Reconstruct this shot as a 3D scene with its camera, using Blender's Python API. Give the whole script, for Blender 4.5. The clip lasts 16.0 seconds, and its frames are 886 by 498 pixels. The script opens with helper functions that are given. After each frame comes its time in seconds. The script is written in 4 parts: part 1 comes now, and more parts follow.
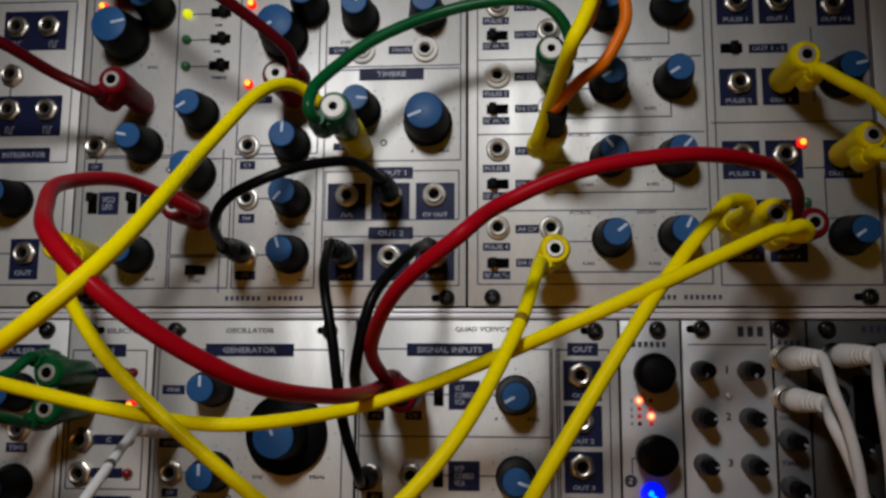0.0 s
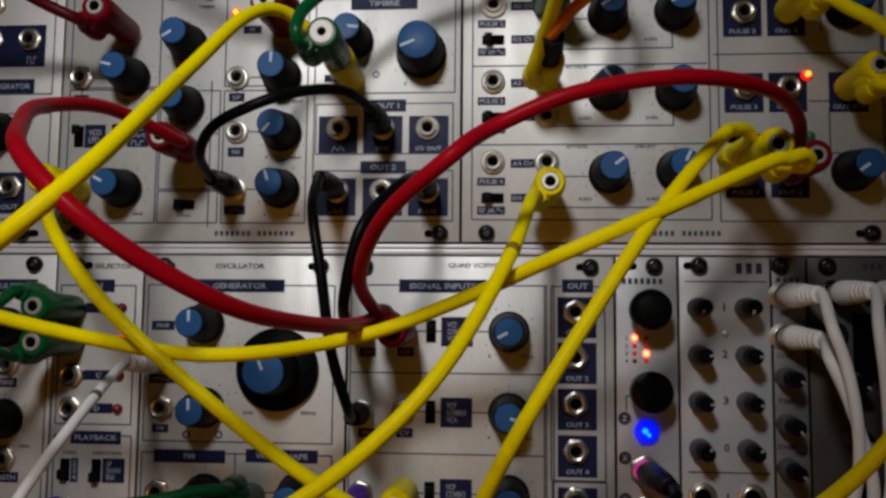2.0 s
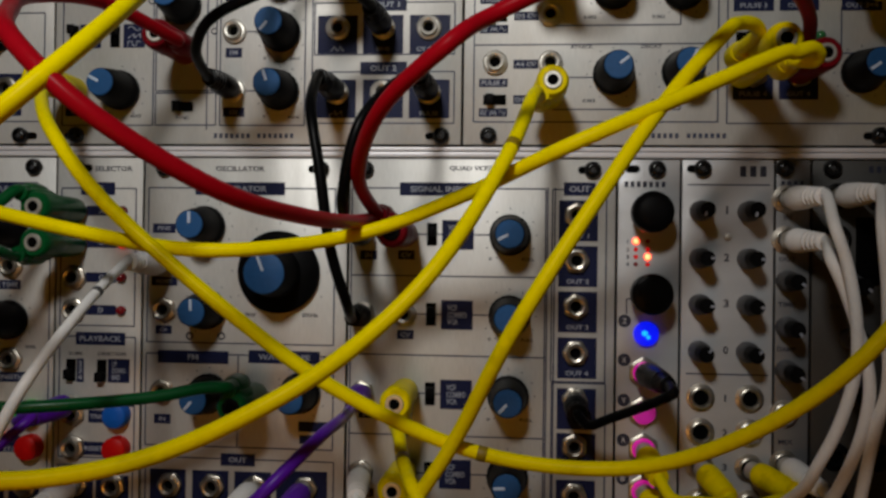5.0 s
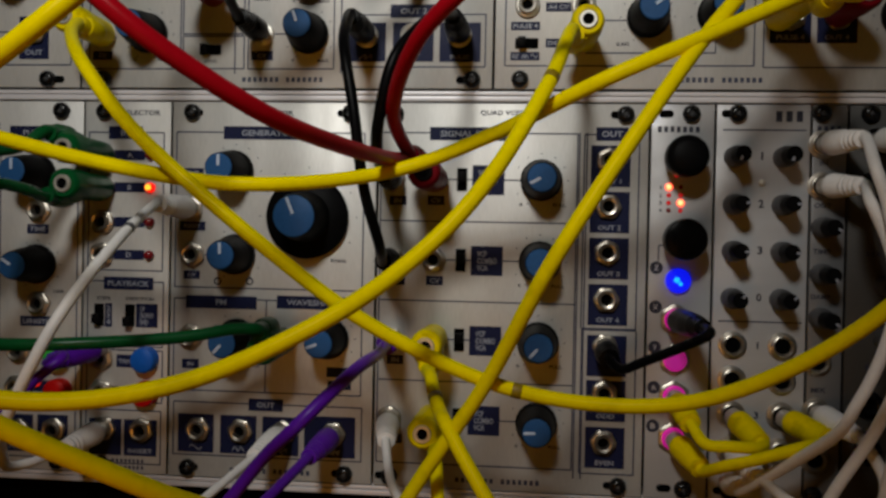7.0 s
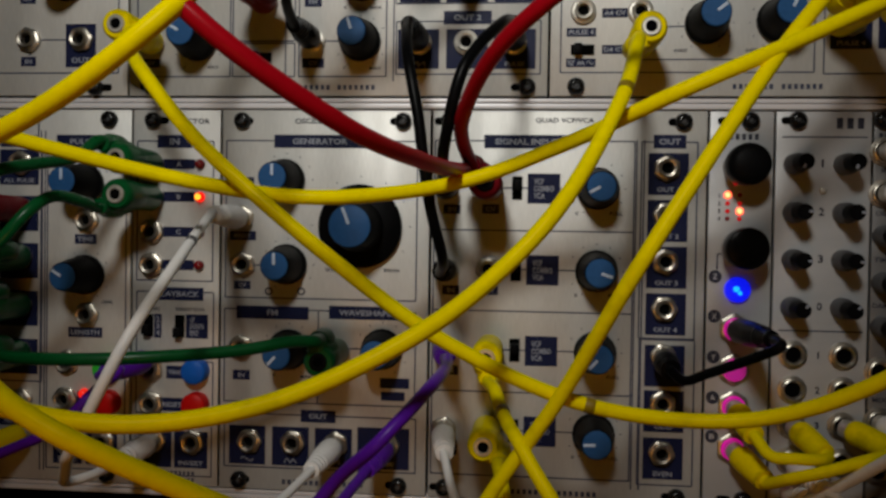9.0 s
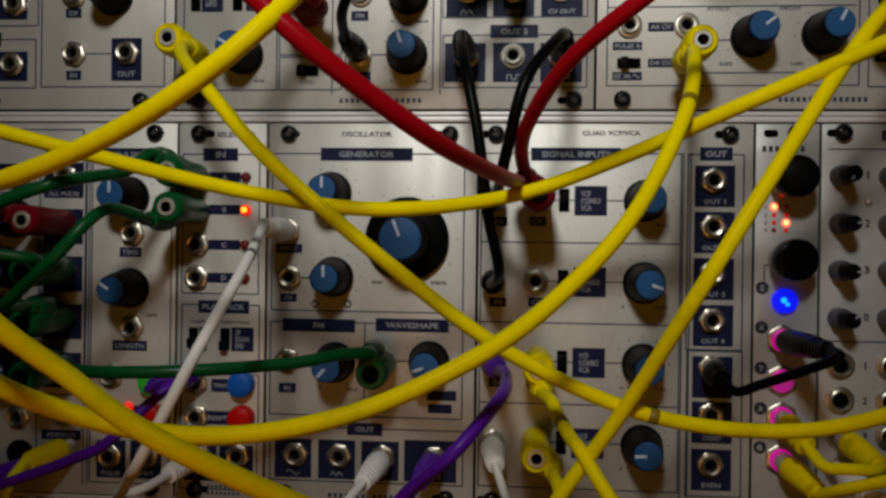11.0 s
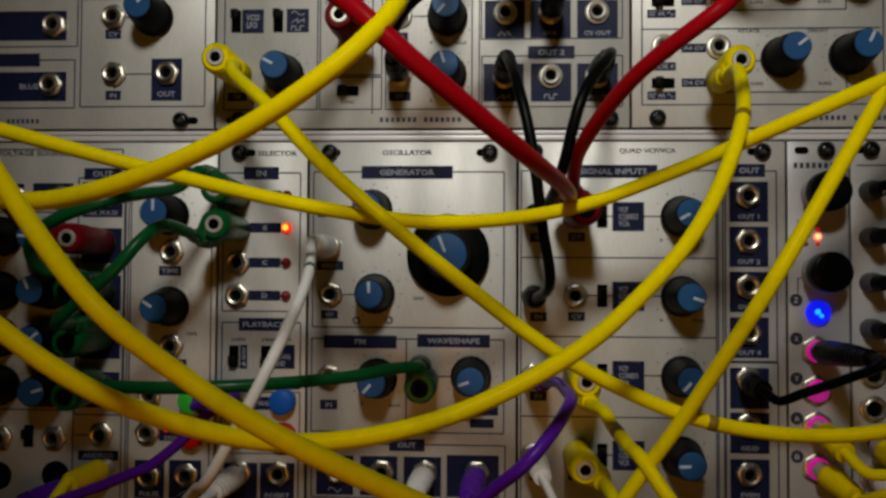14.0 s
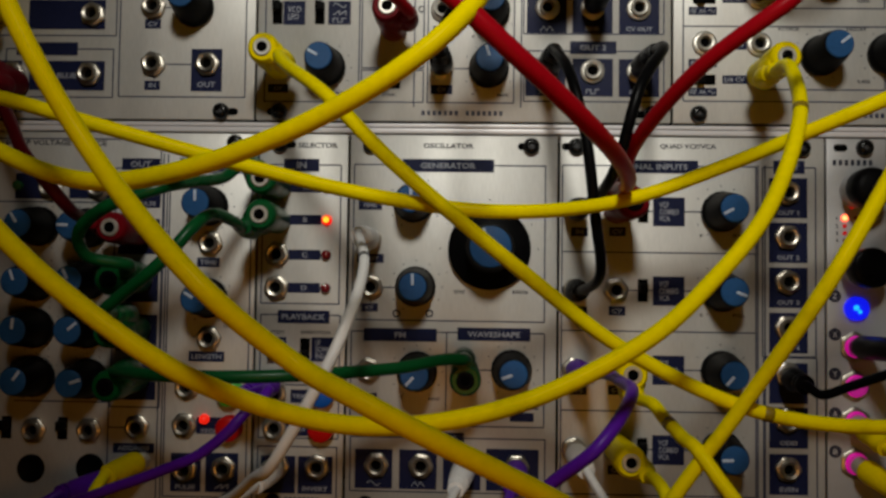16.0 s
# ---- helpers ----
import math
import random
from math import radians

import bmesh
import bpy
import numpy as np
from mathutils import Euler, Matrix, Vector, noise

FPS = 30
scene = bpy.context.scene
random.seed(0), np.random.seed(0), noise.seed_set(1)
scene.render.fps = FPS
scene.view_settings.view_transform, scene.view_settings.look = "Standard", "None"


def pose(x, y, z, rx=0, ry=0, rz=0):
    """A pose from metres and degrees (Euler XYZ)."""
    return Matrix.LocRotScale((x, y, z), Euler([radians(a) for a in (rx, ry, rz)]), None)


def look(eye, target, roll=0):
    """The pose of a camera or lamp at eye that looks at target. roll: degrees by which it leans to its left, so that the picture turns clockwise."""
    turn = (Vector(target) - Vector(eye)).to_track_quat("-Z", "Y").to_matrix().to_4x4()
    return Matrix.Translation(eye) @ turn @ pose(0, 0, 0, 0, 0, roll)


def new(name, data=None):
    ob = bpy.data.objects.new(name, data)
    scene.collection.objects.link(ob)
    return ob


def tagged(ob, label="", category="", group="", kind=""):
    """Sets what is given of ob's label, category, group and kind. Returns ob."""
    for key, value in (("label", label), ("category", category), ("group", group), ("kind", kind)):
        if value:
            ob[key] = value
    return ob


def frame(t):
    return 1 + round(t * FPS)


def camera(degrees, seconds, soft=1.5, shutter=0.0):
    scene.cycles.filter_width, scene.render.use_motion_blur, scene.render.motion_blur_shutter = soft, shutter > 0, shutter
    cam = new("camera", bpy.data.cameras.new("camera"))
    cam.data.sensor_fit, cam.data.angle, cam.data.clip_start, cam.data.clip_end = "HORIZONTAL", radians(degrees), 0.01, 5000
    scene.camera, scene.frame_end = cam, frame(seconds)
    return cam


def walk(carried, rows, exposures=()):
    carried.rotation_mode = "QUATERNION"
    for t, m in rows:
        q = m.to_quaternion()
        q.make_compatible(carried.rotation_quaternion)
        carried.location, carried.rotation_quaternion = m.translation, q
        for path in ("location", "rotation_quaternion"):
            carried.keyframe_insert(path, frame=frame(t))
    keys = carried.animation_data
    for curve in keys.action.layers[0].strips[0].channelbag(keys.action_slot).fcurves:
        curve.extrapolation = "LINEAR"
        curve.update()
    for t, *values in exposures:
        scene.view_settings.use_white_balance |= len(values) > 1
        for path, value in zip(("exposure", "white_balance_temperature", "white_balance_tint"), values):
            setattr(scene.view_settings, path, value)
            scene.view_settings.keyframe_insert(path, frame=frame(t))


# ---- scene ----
cam = camera(54.0, 16.0, 2.8)
PATH = [
    (0, (0.01351, -0.29959, -0.02269), (-0.13065, 1.67511, 0.25976), 0.283),
    (0.5, (0.01404, -0.29718, -0.02517), (-0.12810, 1.68042, 0.23731), 0.399),
    (1, (0.01493, -0.29515, -0.02691), (-0.13085, 1.68554, 0.20893), 0.474),
    (1.5, (0.01593, -0.29354, -0.02810), (-0.13549, 1.68986, 0.17981), 0.544),
    (2, (0.01668, -0.29257, -0.02909), (-0.13646, 1.69320, 0.15324), 0.563),
    (2.5, (0.01717, -0.29208, -0.03042), (-0.13787, 1.69552, 0.12893), 0.568),
    (3, (0.01761, -0.29173, -0.03198), (-0.13875, 1.69735, 0.10624), 0.601),
    (3.5, (0.01799, -0.29141, -0.03358), (-0.14003, 1.69903, 0.08134), 0.603),
    (4, (0.01826, -0.29106, -0.03500), (-0.14162, 1.70057, 0.05353), 0.598),
    (4.5, (0.01853, -0.29070, -0.03620), (-0.14408, 1.70192, 0.01889), 0.612),
    (5, (0.01883, -0.29035, -0.03719), (-0.15061, 1.70240, -0.02134), 0.752),
    (7.5, (0.00833, -0.28810, -0.05003), (-0.18441, 1.70233, -0.08247), 1.129),
    (8, (0.00369, -0.28759, -0.04824), (-0.18838, 1.70282, -0.08524), 1.075),
    (8.5, (-0.00128, -0.28722, -0.04632), (-0.19181, 1.70329, -0.08567), 0.972),
    (9, (-0.00635, -0.28704, -0.04478), (-0.19658, 1.70350, -0.08415), 0.900),
    (9.5, (-0.01125, -0.28713, -0.04392), (-0.20183, 1.70343, -0.08112), 0.738),
    (10, (-0.01560, -0.28746, -0.04351), (-0.20612, 1.70314, -0.07822), 0.745),
    (12.5, (-0.03702, -0.29355, -0.05023), (-0.16402, 1.70183, -0.00209), 0.607),
    (13, (-0.04049, -0.29430, -0.05006), (-0.16088, 1.70138, 0.00257), 0.488),
    (13.5, (-0.04429, -0.29489, -0.05022), (-0.15649, 1.70113, 0.00743), 0.374),
    (14, (-0.04831, -0.29531, -0.05065), (-0.14995, 1.70110, 0.01282), 0.333),
    (14.5, (-0.05261, -0.29560, -0.05118), (-0.14292, 1.70123, 0.01612), 0.388),
    (15, (-0.05739, -0.29577, -0.05190), (-0.13626, 1.70143, 0.01838), 0.495),
    (15.5, (-0.06267, -0.29585, -0.05323), (-0.13158, 1.70162, 0.02012), 0.629),
    (16, (-0.06820, -0.29581, -0.05548), (-0.12922, 1.70166, 0.02452), 0.789),
]
walk(cam, [(t, look(eye, target, roll)) for t, eye, target, roll in PATH],
     [(0, -0.04, 6500, 10), (3, -0.08, 6700, 9), (5, -0.08, 6900, 8), (9, -0.08, 7050, 6), (13, -0.1, 7150, 5), (16, -0.1, 7300, 5)])

# ---- light ----
world = bpy.data.worlds.new("dim_room")
world.use_nodes = True
world.node_tree.nodes["Background"].inputs[0].default_value = (1.0, 0.9, 0.78, 1)
world.node_tree.nodes["Background"].inputs[1].default_value = 0.001
scene.world = world
lamp_data = bpy.data.lights.new("desk_lamp", "SPOT")
lamp_data.energy = 5.0
lamp_data.color = (0.965, 0.975, 1.0)
lamp_data.spot_size = radians(54)
lamp_data.spot_blend = 1.0
lamp_data.shadow_soft_size = 0.034
lamp = new("desk_lamp", lamp_data)
lamp.matrix_world = look((-0.055, -0.45, 0.212), (-0.044, 0.0, 0.020))
# added unseen point lamp: warm fill from below, for bounce off the table
glow_data = bpy.data.lights.new("warm_fill", "POINT")
glow_data.energy = 0.50
glow_data.color = (1.0, 0.41, 0.05)
glow_data.shadow_soft_size = 0.07
glow = new("warm_fill", glow_data)
glow.location = (-0.055, -0.380, -0.170)
scene.view_settings.exposure = 0.0

# ---- materials ----
MM = 0.001


def material(name, color, rough=0.5, metal=0.0, vary=0.12, scale=60.0, stretch=(1, 1, 1), bump=0.0, fine=900.0,
             emit=None, strength=0.0, coat=0.0, spread=0.0, stain=None, spec=0.5):
    """A surface with mottling at a large and a fine scale, and fine relief."""
    m = bpy.data.materials.new(name)
    m.use_nodes = True
    n, links = m.node_tree.nodes, m.node_tree.links
    b = n["Principled BSDF"]
    b.inputs["Roughness"].default_value = rough
    b.inputs["Metallic"].default_value = metal
    b.inputs["Coat Weight"].default_value = coat
    b.inputs["Specular IOR Level"].default_value = spec
    co = n.new("ShaderNodeTexCoord")
    mp = n.new("ShaderNodeMapping")
    mp.inputs["Scale"].default_value = stretch
    links.new(co.outputs["Object"], mp.inputs["Vector"])
    big = n.new("ShaderNodeTexNoise")
    big.inputs["Scale"].default_value, big.inputs["Detail"].default_value = scale, 4.0
    links.new(mp.outputs[0], big.inputs["Vector"])
    small = n.new("ShaderNodeTexNoise")
    small.inputs["Scale"].default_value, small.inputs["Detail"].default_value = fine, 3.0
    links.new(mp.outputs[0], small.inputs["Vector"])
    add = n.new("ShaderNodeMath")
    add.operation = "ADD"
    links.new(big.outputs[0], add.inputs[0])
    links.new(small.outputs[0], add.inputs[1])
    ramp = n.new("ShaderNodeMapRange")
    ramp.inputs[1].default_value, ramp.inputs[2].default_value = 0.65, 1.35
    ramp.inputs[3].default_value, ramp.inputs[4].default_value = 1 - vary, 1 + vary
    links.new(add.outputs[0], ramp.inputs[0])
    last = ramp.outputs[0]
    if spread:
        info = n.new("ShaderNodeObjectInfo")
        each = n.new("ShaderNodeMapRange")
        each.inputs[3].default_value, each.inputs[4].default_value = 1 - spread, 1 + spread
        links.new(info.outputs["Random"], each.inputs[0])
        both = n.new("ShaderNodeMath")
        both.operation = "MULTIPLY"
        links.new(last, both.inputs[0])
        links.new(each.outputs[0], both.inputs[1])
        last = both.outputs[0]
    mix = n.new("ShaderNodeVectorMath")
    mix.operation = "SCALE"
    mix.inputs[0].default_value = color
    links.new(last, mix.inputs["Scale"])
    tint = mix.outputs[0]
    if stain:
        spots = n.new("ShaderNodeTexNoise")
        spots.inputs["Scale"].default_value, spots.inputs["Detail"].default_value = stain[3], 6.0
        links.new(co.outputs["Object"], spots.inputs["Vector"])
        cut = n.new("ShaderNodeMapRange")
        cut.inputs[1].default_value, cut.inputs[2].default_value = 0.62, 0.75
        cut.inputs[3].default_value, cut.inputs[4].default_value = 0.0, stain[4]
        links.new(spots.outputs[0], cut.inputs[0])
        over = n.new("ShaderNodeMix")
        over.data_type = "RGBA"
        over.inputs[7].default_value = (*stain[:3], 1)
        links.new(cut.outputs[0], over.inputs[0])
        links.new(tint, over.inputs[6])
        tint = over.outputs[2]
    links.new(tint, b.inputs["Base Color"])
    gloss = n.new("ShaderNodeMapRange")
    gloss.inputs[1].default_value, gloss.inputs[2].default_value = 0.3, 0.7
    gloss.inputs[3].default_value, gloss.inputs[4].default_value = max(rough - 0.07, 0.03), min(rough + 0.07, 1)
    links.new(big.outputs[0], gloss.inputs[0])
    links.new(gloss.outputs[0], b.inputs["Roughness"])
    if bump:
        bp = n.new("ShaderNodeBump")
        bp.inputs["Strength"].default_value, bp.inputs["Distance"].default_value = bump, 0.0002
        links.new(small.outputs[0], bp.inputs["Height"])
        links.new(bp.outputs[0], b.inputs["Normal"])
    if emit:
        b.inputs["Emission Color"].default_value = (*emit, 1)
        b.inputs["Emission Strength"].default_value = strength
    return m


M_PANEL = material("silver_panel", (0.60, 0.59, 0.565), 0.46, 0.34, 0.10, 28, (3.0, 1, 0.35), 0.10, 700, stain=(0.36, 0.34, 0.29, 34, 0.22), spec=0.3)
M_ALU = material("brushed_aluminium", (0.50, 0.50, 0.51), 0.42, 0.15, 0.06, 40, (1, 1, 6), 0.10, 900)
M_ALU2 = material("grey_aluminium", (0.22, 0.22, 0.225), 0.42, 0.35, 0.06, 40, (1, 1, 6), 0.10, 900)
M_DARKPANEL = material("dark_panel", (0.06, 0.058, 0.055), 0.5, 0.3, 0.1, 40, bump=0.08)
M_RAIL = material("rail_aluminium", (0.80, 0.77, 0.79), 0.38, 0.12, 0.06, 30, (0.3, 1, 8), 0.1, 800)
M_NAVY = material("navy_print", (0.010, 0.014, 0.052), 0.5, 0.0, 0.18, 90, spec=0.14)
M_LINE = material("grey_blue_print", (0.035, 0.042, 0.085), 0.55, 0.0, 0.2, 120)
M_INK = material("dark_ink", (0.022, 0.024, 0.045), 0.55, 0.0, 0.2, 120)
M_WHITE = material("white_print", (0.30, 0.32, 0.38), 0.5, 0.0, 0.12, 200)
M_BLACK = material("black_plastic", (0.0032, 0.0032, 0.0036), 0.5, 0.0, 0.25, 150, bump=0.15, spec=0.06)
M_GREYP = material("grey_plastic", (0.085, 0.085, 0.09), 0.5, 0.0, 0.2, 150, spec=0.3)
M_BLACKG = material("black_rubber", (0.003, 0.003, 0.0034), 0.33, 0.0, 0.25, 150, bump=0.08, spec=0.07)
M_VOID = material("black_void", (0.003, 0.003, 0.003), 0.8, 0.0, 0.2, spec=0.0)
M_BLUE = material("blue_cap", (0.019, 0.092, 0.25), 0.46, 0.0, 0.10, 150, bump=0.05, spread=0.12, spec=0.2)
M_POINT = material("pale_pointer", (0.50, 0.60, 0.74), 0.5, 0.0, 0.1, 200)
M_NICKEL = material("nickel", (0.66, 0.63, 0.57), 0.40, 0.65, 0.12, 200)
M_BRASSY = material("worn_nickel", (0.50, 0.46, 0.40), 0.36, 0.9, 0.25, 250)
M_STEEL = material("blackened_steel", (0.006, 0.006, 0.0065), 0.26, 0.0, 0.3, 300, spec=0.35)
M_YELLOW = material("yellow_rubber", (0.95, 0.77, 0.0002), 0.42, 0.0, 0.07, 45, bump=0.06, fine=500, stain=(0.30, 0.20, 0.003, 55, 0.3), spec=0.06)
M_YELLOWP = material("yellow_plug", (0.90, 0.70, 0.0002), 0.42, 0.0, 0.08, 90, bump=0.06, stain=(0.2, 0.12, 0.003, 120, 0.4), spec=0.06)
M_RED = material("red_rubber", (0.36, 0.003, 0.010), 0.36, 0.0, 0.10, 45, bump=0.06, fine=500, stain=(0.16, 0.004, 0.008, 60, 0.4), spec=0.06)
M_REDP = material("red_plug", (0.17, 0.004, 0.010), 0.40, 0.0, 0.1, 90, bump=0.06, spec=0.05)
M_GREEN = material("green_rubber", (0.002, 0.085, 0.022), 0.30, 0.0, 0.1, 45, bump=0.06, fine=500, stain=(0.003, 0.03, 0.01, 60, 0.5), spec=0.2)
M_DARKRED = material("dark_red_rubber", (0.085, 0.0025, 0.006), 0.36, 0.0, 0.1, 45, bump=0.06, fine=500, spec=0.16)
M_ORANGE = material("orange_rubber", (0.78, 0.17, 0.003), 0.36, 0.0, 0.08, 45, bump=0.06, spec=0.15)
M_PURPLE = material("purple_rubber", (0.105, 0.010, 0.40), 0.34, 0.0, 0.1, 45, bump=0.06, spec=0.2)
M_BAND = material("dark_band", (0.24, 0.16, 0.003), 0.5, 0.0, 0.2, 120)
M_WHITEC = material("white_rubber", (0.90, 0.89, 0.88), 0.42, 0.0, 0.06, 45, bump=0.06, stain=(0.52, 0.47, 0.42, 60, 0.2), spec=0.25)
M_WASHER = material("white_washer", (0.80, 0.78, 0.73), 0.45, 0.0, 0.06, 200, spec=0.3)
M_BTN_RED = material("red_button", (0.55, 0.006, 0.006), 0.4, 0.0, 0.1, 200, spec=0.15)
M_BTN_BLUE = material("blue_button", (0.008, 0.11, 0.50), 0.4, 0.0, 0.1, 200, spec=0.15)
M_BTN_GREEN = material("green_button", (0.03, 0.42, 0.04), 0.4, 0.0, 0.1, 200, emit=(0.02, 0.6, 0.03), strength=0.06)
M_LED_ON = material("lit_red_led", (0.6, 0.02, 0.0), 0.3, 0, 0.05, emit=(1.0, 0.008, 0.008), strength=1.05)
M_LED_CORE = material("led_core", (0.8, 0.3, 0.05), 0.3, 0, 0.05, emit=(1.0, 0.60, 0.05), strength=1.3)
M_LED_OFF = material("dark_red_led", (0.20, 0.008, 0.012), 0.2, 0, 0.1, coat=0.5)
M_LED_DIM = material("dim_red_led", (0.3, 0.01, 0.01), 0.2, 0, 0.1, emit=(0.9, 0.01, 0.02), strength=0.35)
M_LED_YG = material("lit_yellow_led", (0.5, 0.55, 0.0), 0.3, 0, 0.05, emit=(0.72, 0.75, 0.0), strength=0.8)
M_LED_GRN = material("green_led", (0.02, 0.16, 0.05), 0.25, 0, 0.1, coat=0.5)
M_LED_WHITE = material("hot_led", (1, 0.8, 0.4), 0.3, 0, 0.02, emit=(1.0, 0.02, 0.012), strength=2.2)
M_HOT = material("led_hot_core", (1, 0.8, 0.5), 0.3, 0, 0.02, emit=(1.0, 0.50, 0.16), strength=1.8)
M_BLUELIT = material("lit_blue_jack", (0.0, 0.0, 0.6), 0.3, 0, 0.05, emit=(0.0, 0.008, 1.0), strength=0.95)
M_CYAN = material("cyan_glow", (0.0, 0.3, 0.8), 0.3, 0, 0.05, emit=(0.0, 0.33, 1.0), strength=1.5)
M_MAGLIT = material("lit_magenta_jack", (0.6, 0.0, 0.4), 0.3, 0, 0.05, emit=(0.95, 0.0, 0.47), strength=0.42)
M_MAGCORE = material("pink_light", (0.6, 0.0, 0.4), 0.3, 0, 0.05, emit=(0.62, 0.04, 0.36), strength=0.28)
M_LED_SOFT = material("soft_red_led", (0.4, 0.01, 0.0), 0.3, 0, 0.05, emit=(1.0, 0.02, 0.012), strength=0.75)
M_WALL = material("room_wall", (0.10, 0.085, 0.07), 0.8, 0, 0.08, 4, bump=0.1)
M_WOOD = material("dark_table", (0.10, 0.06, 0.035), 0.45, 0, 0.25, 9, (1, 8, 1), 0.1)


# ---- building blocks ----
def lathe(profile, seg=24, close=True, flute=0):
    """Turned shape round the panel's normal: (radius, height) in mm from the panel outwards."""
    bm = bmesh.new()
    rings = []
    for r, h in profile:
        ring = []
        for k in range(seg):
            a = 2 * math.pi * k / seg
            rr = r * (1 - 0.018 * (k % 2)) if flute and r > flute else r
            ring.append(bm.verts.new((rr * MM * math.cos(a), -h * MM, rr * MM * math.sin(a))))
        rings.append(ring)
    for a, b in zip(rings, rings[1:]):
        for k in range(seg):
            bm.faces.new((a[k], a[(k + 1) % seg], b[(k + 1) % seg], b[k]))
    if close:
        bm.faces.new(rings[-1])
        bm.faces.new(list(reversed(rings[0])))
    bmesh.ops.recalc_face_normals(bm, faces=bm.faces)
    return bm


def block(w, d, h, bevel=0.0, x=0.0, y=0.0, z=0.0, bm=None):
    """A box w x d x h mm, centred at x, y, z mm, with its edges broken."""
    out = bm or bmesh.new()
    made = bmesh.ops.create_cube(out, size=1.0, matrix=Matrix.LocRotScale((x * MM, y * MM, z * MM), None, (w * MM, d * MM, h * MM)))
    if bevel:
        vs = set(made["verts"])
        edges = [e for e in out.edges if e.verts[0] in vs and e.verts[1] in vs]
        bmesh.ops.bevel(out, geom=edges, offset=bevel * MM, segments=2, affect="EDGES", profile=0.5)
    return out


def mesh_of(bm, mat, smooth=0.6):
    me = bpy.data.meshes.new("part")
    bm.normal_update()
    bm.to_mesh(me)
    bm.free()
    me.materials.append(mat)
    if smooth:
        me.polygons.foreach_set("use_smooth", [True] * len(me.polygons))
        me.set_sharp_from_angle(angle=smooth)
    return me


def part(name, data, parent, at=(0, 0, 0), turn=None, label="", mat=None):
    """One mesh under a thing or a part; at: mm, in world axes, from the world's origin."""
    if isinstance(data, bmesh.types.BMesh):
        data = mesh_of(data, mat)
    ob = new(name, data)
    ob.parent = parent
    place = Vector(at) * MM
    up = parent
    while up is not None:
        place = place - up.location
        up = up.parent
    ob.location = place
    if turn is not None:
        ob.rotation_euler = turn
    if label:
        tagged(ob, label)
    return ob


def thing(name, at, label, category, group="", kind=""):
    ob = new(name)
    ob.location = Vector(at) * MM
    ob.empty_display_size = 0.01
    return tagged(ob, label, category, group, kind)


# shared meshes, built once
def knob_meshes(base, waist, top, height, cap, skirt, line):
    body = lathe([(base * 0.96, 0.4), (base, 0.8), (base, 2.4), (base * 0.93, 3.2), (waist, 4.6), (waist * 0.97, height * 0.55),
                  (top * 1.03, height - 1.6), (top, height - 0.7), (cap + 0.15, height - 0.35)], 40, True, skirt)
    disc = lathe([(cap, height - 0.5), (cap, height - 0.1), (cap * 0.93, height + 0.12)], 36)
    bar = block(0.95, 0.35, line, 0.12, 0, -(height + 0.14), cap - line / 2 - 0.3)
    return mesh_of(body, M_BLACK, 0.5), mesh_of(disc, M_BLUE), mesh_of(bar, M_POINT)


KNOB_S = knob_meshes(6.9, 6.1, 4.75, 16.2, 4.45, 5.5, 3.7)
KNOB_M = knob_meshes(8.7, 8.0, 6.5, 16.6, 6.25, 7.4, 5.0)
KNOB_H = knob_meshes(14.0, 8.3, 6.9, 19.2, 6.6, 90, 5.6)
KNOB_H[0].name = "wide_collar"


def nut_mesh(sides, r, h, mat):
    bm = bmesh.new()
    prof = [(r * 0.94, 0.0), (r, 0.25), (r, h - 0.35), (r * 0.86, h), (3.05, h + 0.05), (3.0, h + 1.2), (2.75, h + 1.45), (2.0, h + 1.2), (1.8, h + 0.6), (1.75, 0.3)]
    rings = []
    for i, (q, y) in enumerate(prof):
        n = 36
        ring = []
        for k in range(n):
            a = 2 * math.pi * k / n
            rr = q
            if i < 4 and sides:
                w = (a + math.pi / sides) % (2 * math.pi / sides) - math.pi / sides
                rr = min(q * math.cos(math.pi / sides) / math.cos(w) * 1.06, q)
            ring.append(bm.verts.new((rr * MM * math.cos(a), -y * MM, rr * MM * math.sin(a))))
        rings.append(ring)
    for a, b in zip(rings, rings[1:]):
        for k in range(36):
            bm.faces.new((a[k], a[(k + 1) % 36], b[(k + 1) % 36], b[k]))
    bmesh.ops.recalc_face_normals(bm, faces=bm.faces)
    return mesh_of(bm, mat, 0.5)


NUT_HEX = nut_mesh(6, 4.25, 2.0, M_BRASSY)
NUT_ROUND = nut_mesh(0, 4.1, 1.5, M_NICKEL)
NUT_WASHER = mesh_of(lathe([(4.7, 0.0), (4.7, 1.0), (4.3, 1.4), (3.2, 1.5), (3.1, 2.4), (2.8, 2.7), (2.1, 2.5), (1.85, 1.6), (1.8, 0.4)], 32, False), M_WASHER)
NUT_MINI = mesh_of(lathe([(4.6, 0.0), (4.5, 0.6), (3.7, 0.8), (3.6, 1.8), (3.2, 2.0), (2.6, 1.4), (2.45, 0.3)], 30, False), M_BRASSY)
NUT_DARK = nut_mesh(0, 4.4, 1.4, M_STEEL)
# flat black discs: the dark inside each socket is put in as colour
WELL_SHADE = mesh_of(lathe([(2.5, 0.1), (2.5, 0.5), (2.3, 0.55)], 20), M_VOID)
HOLE_SHADE = mesh_of(lathe([(1.82, 0.1), (1.82, 0.5), (1.7, 0.55)], 20), M_VOID)
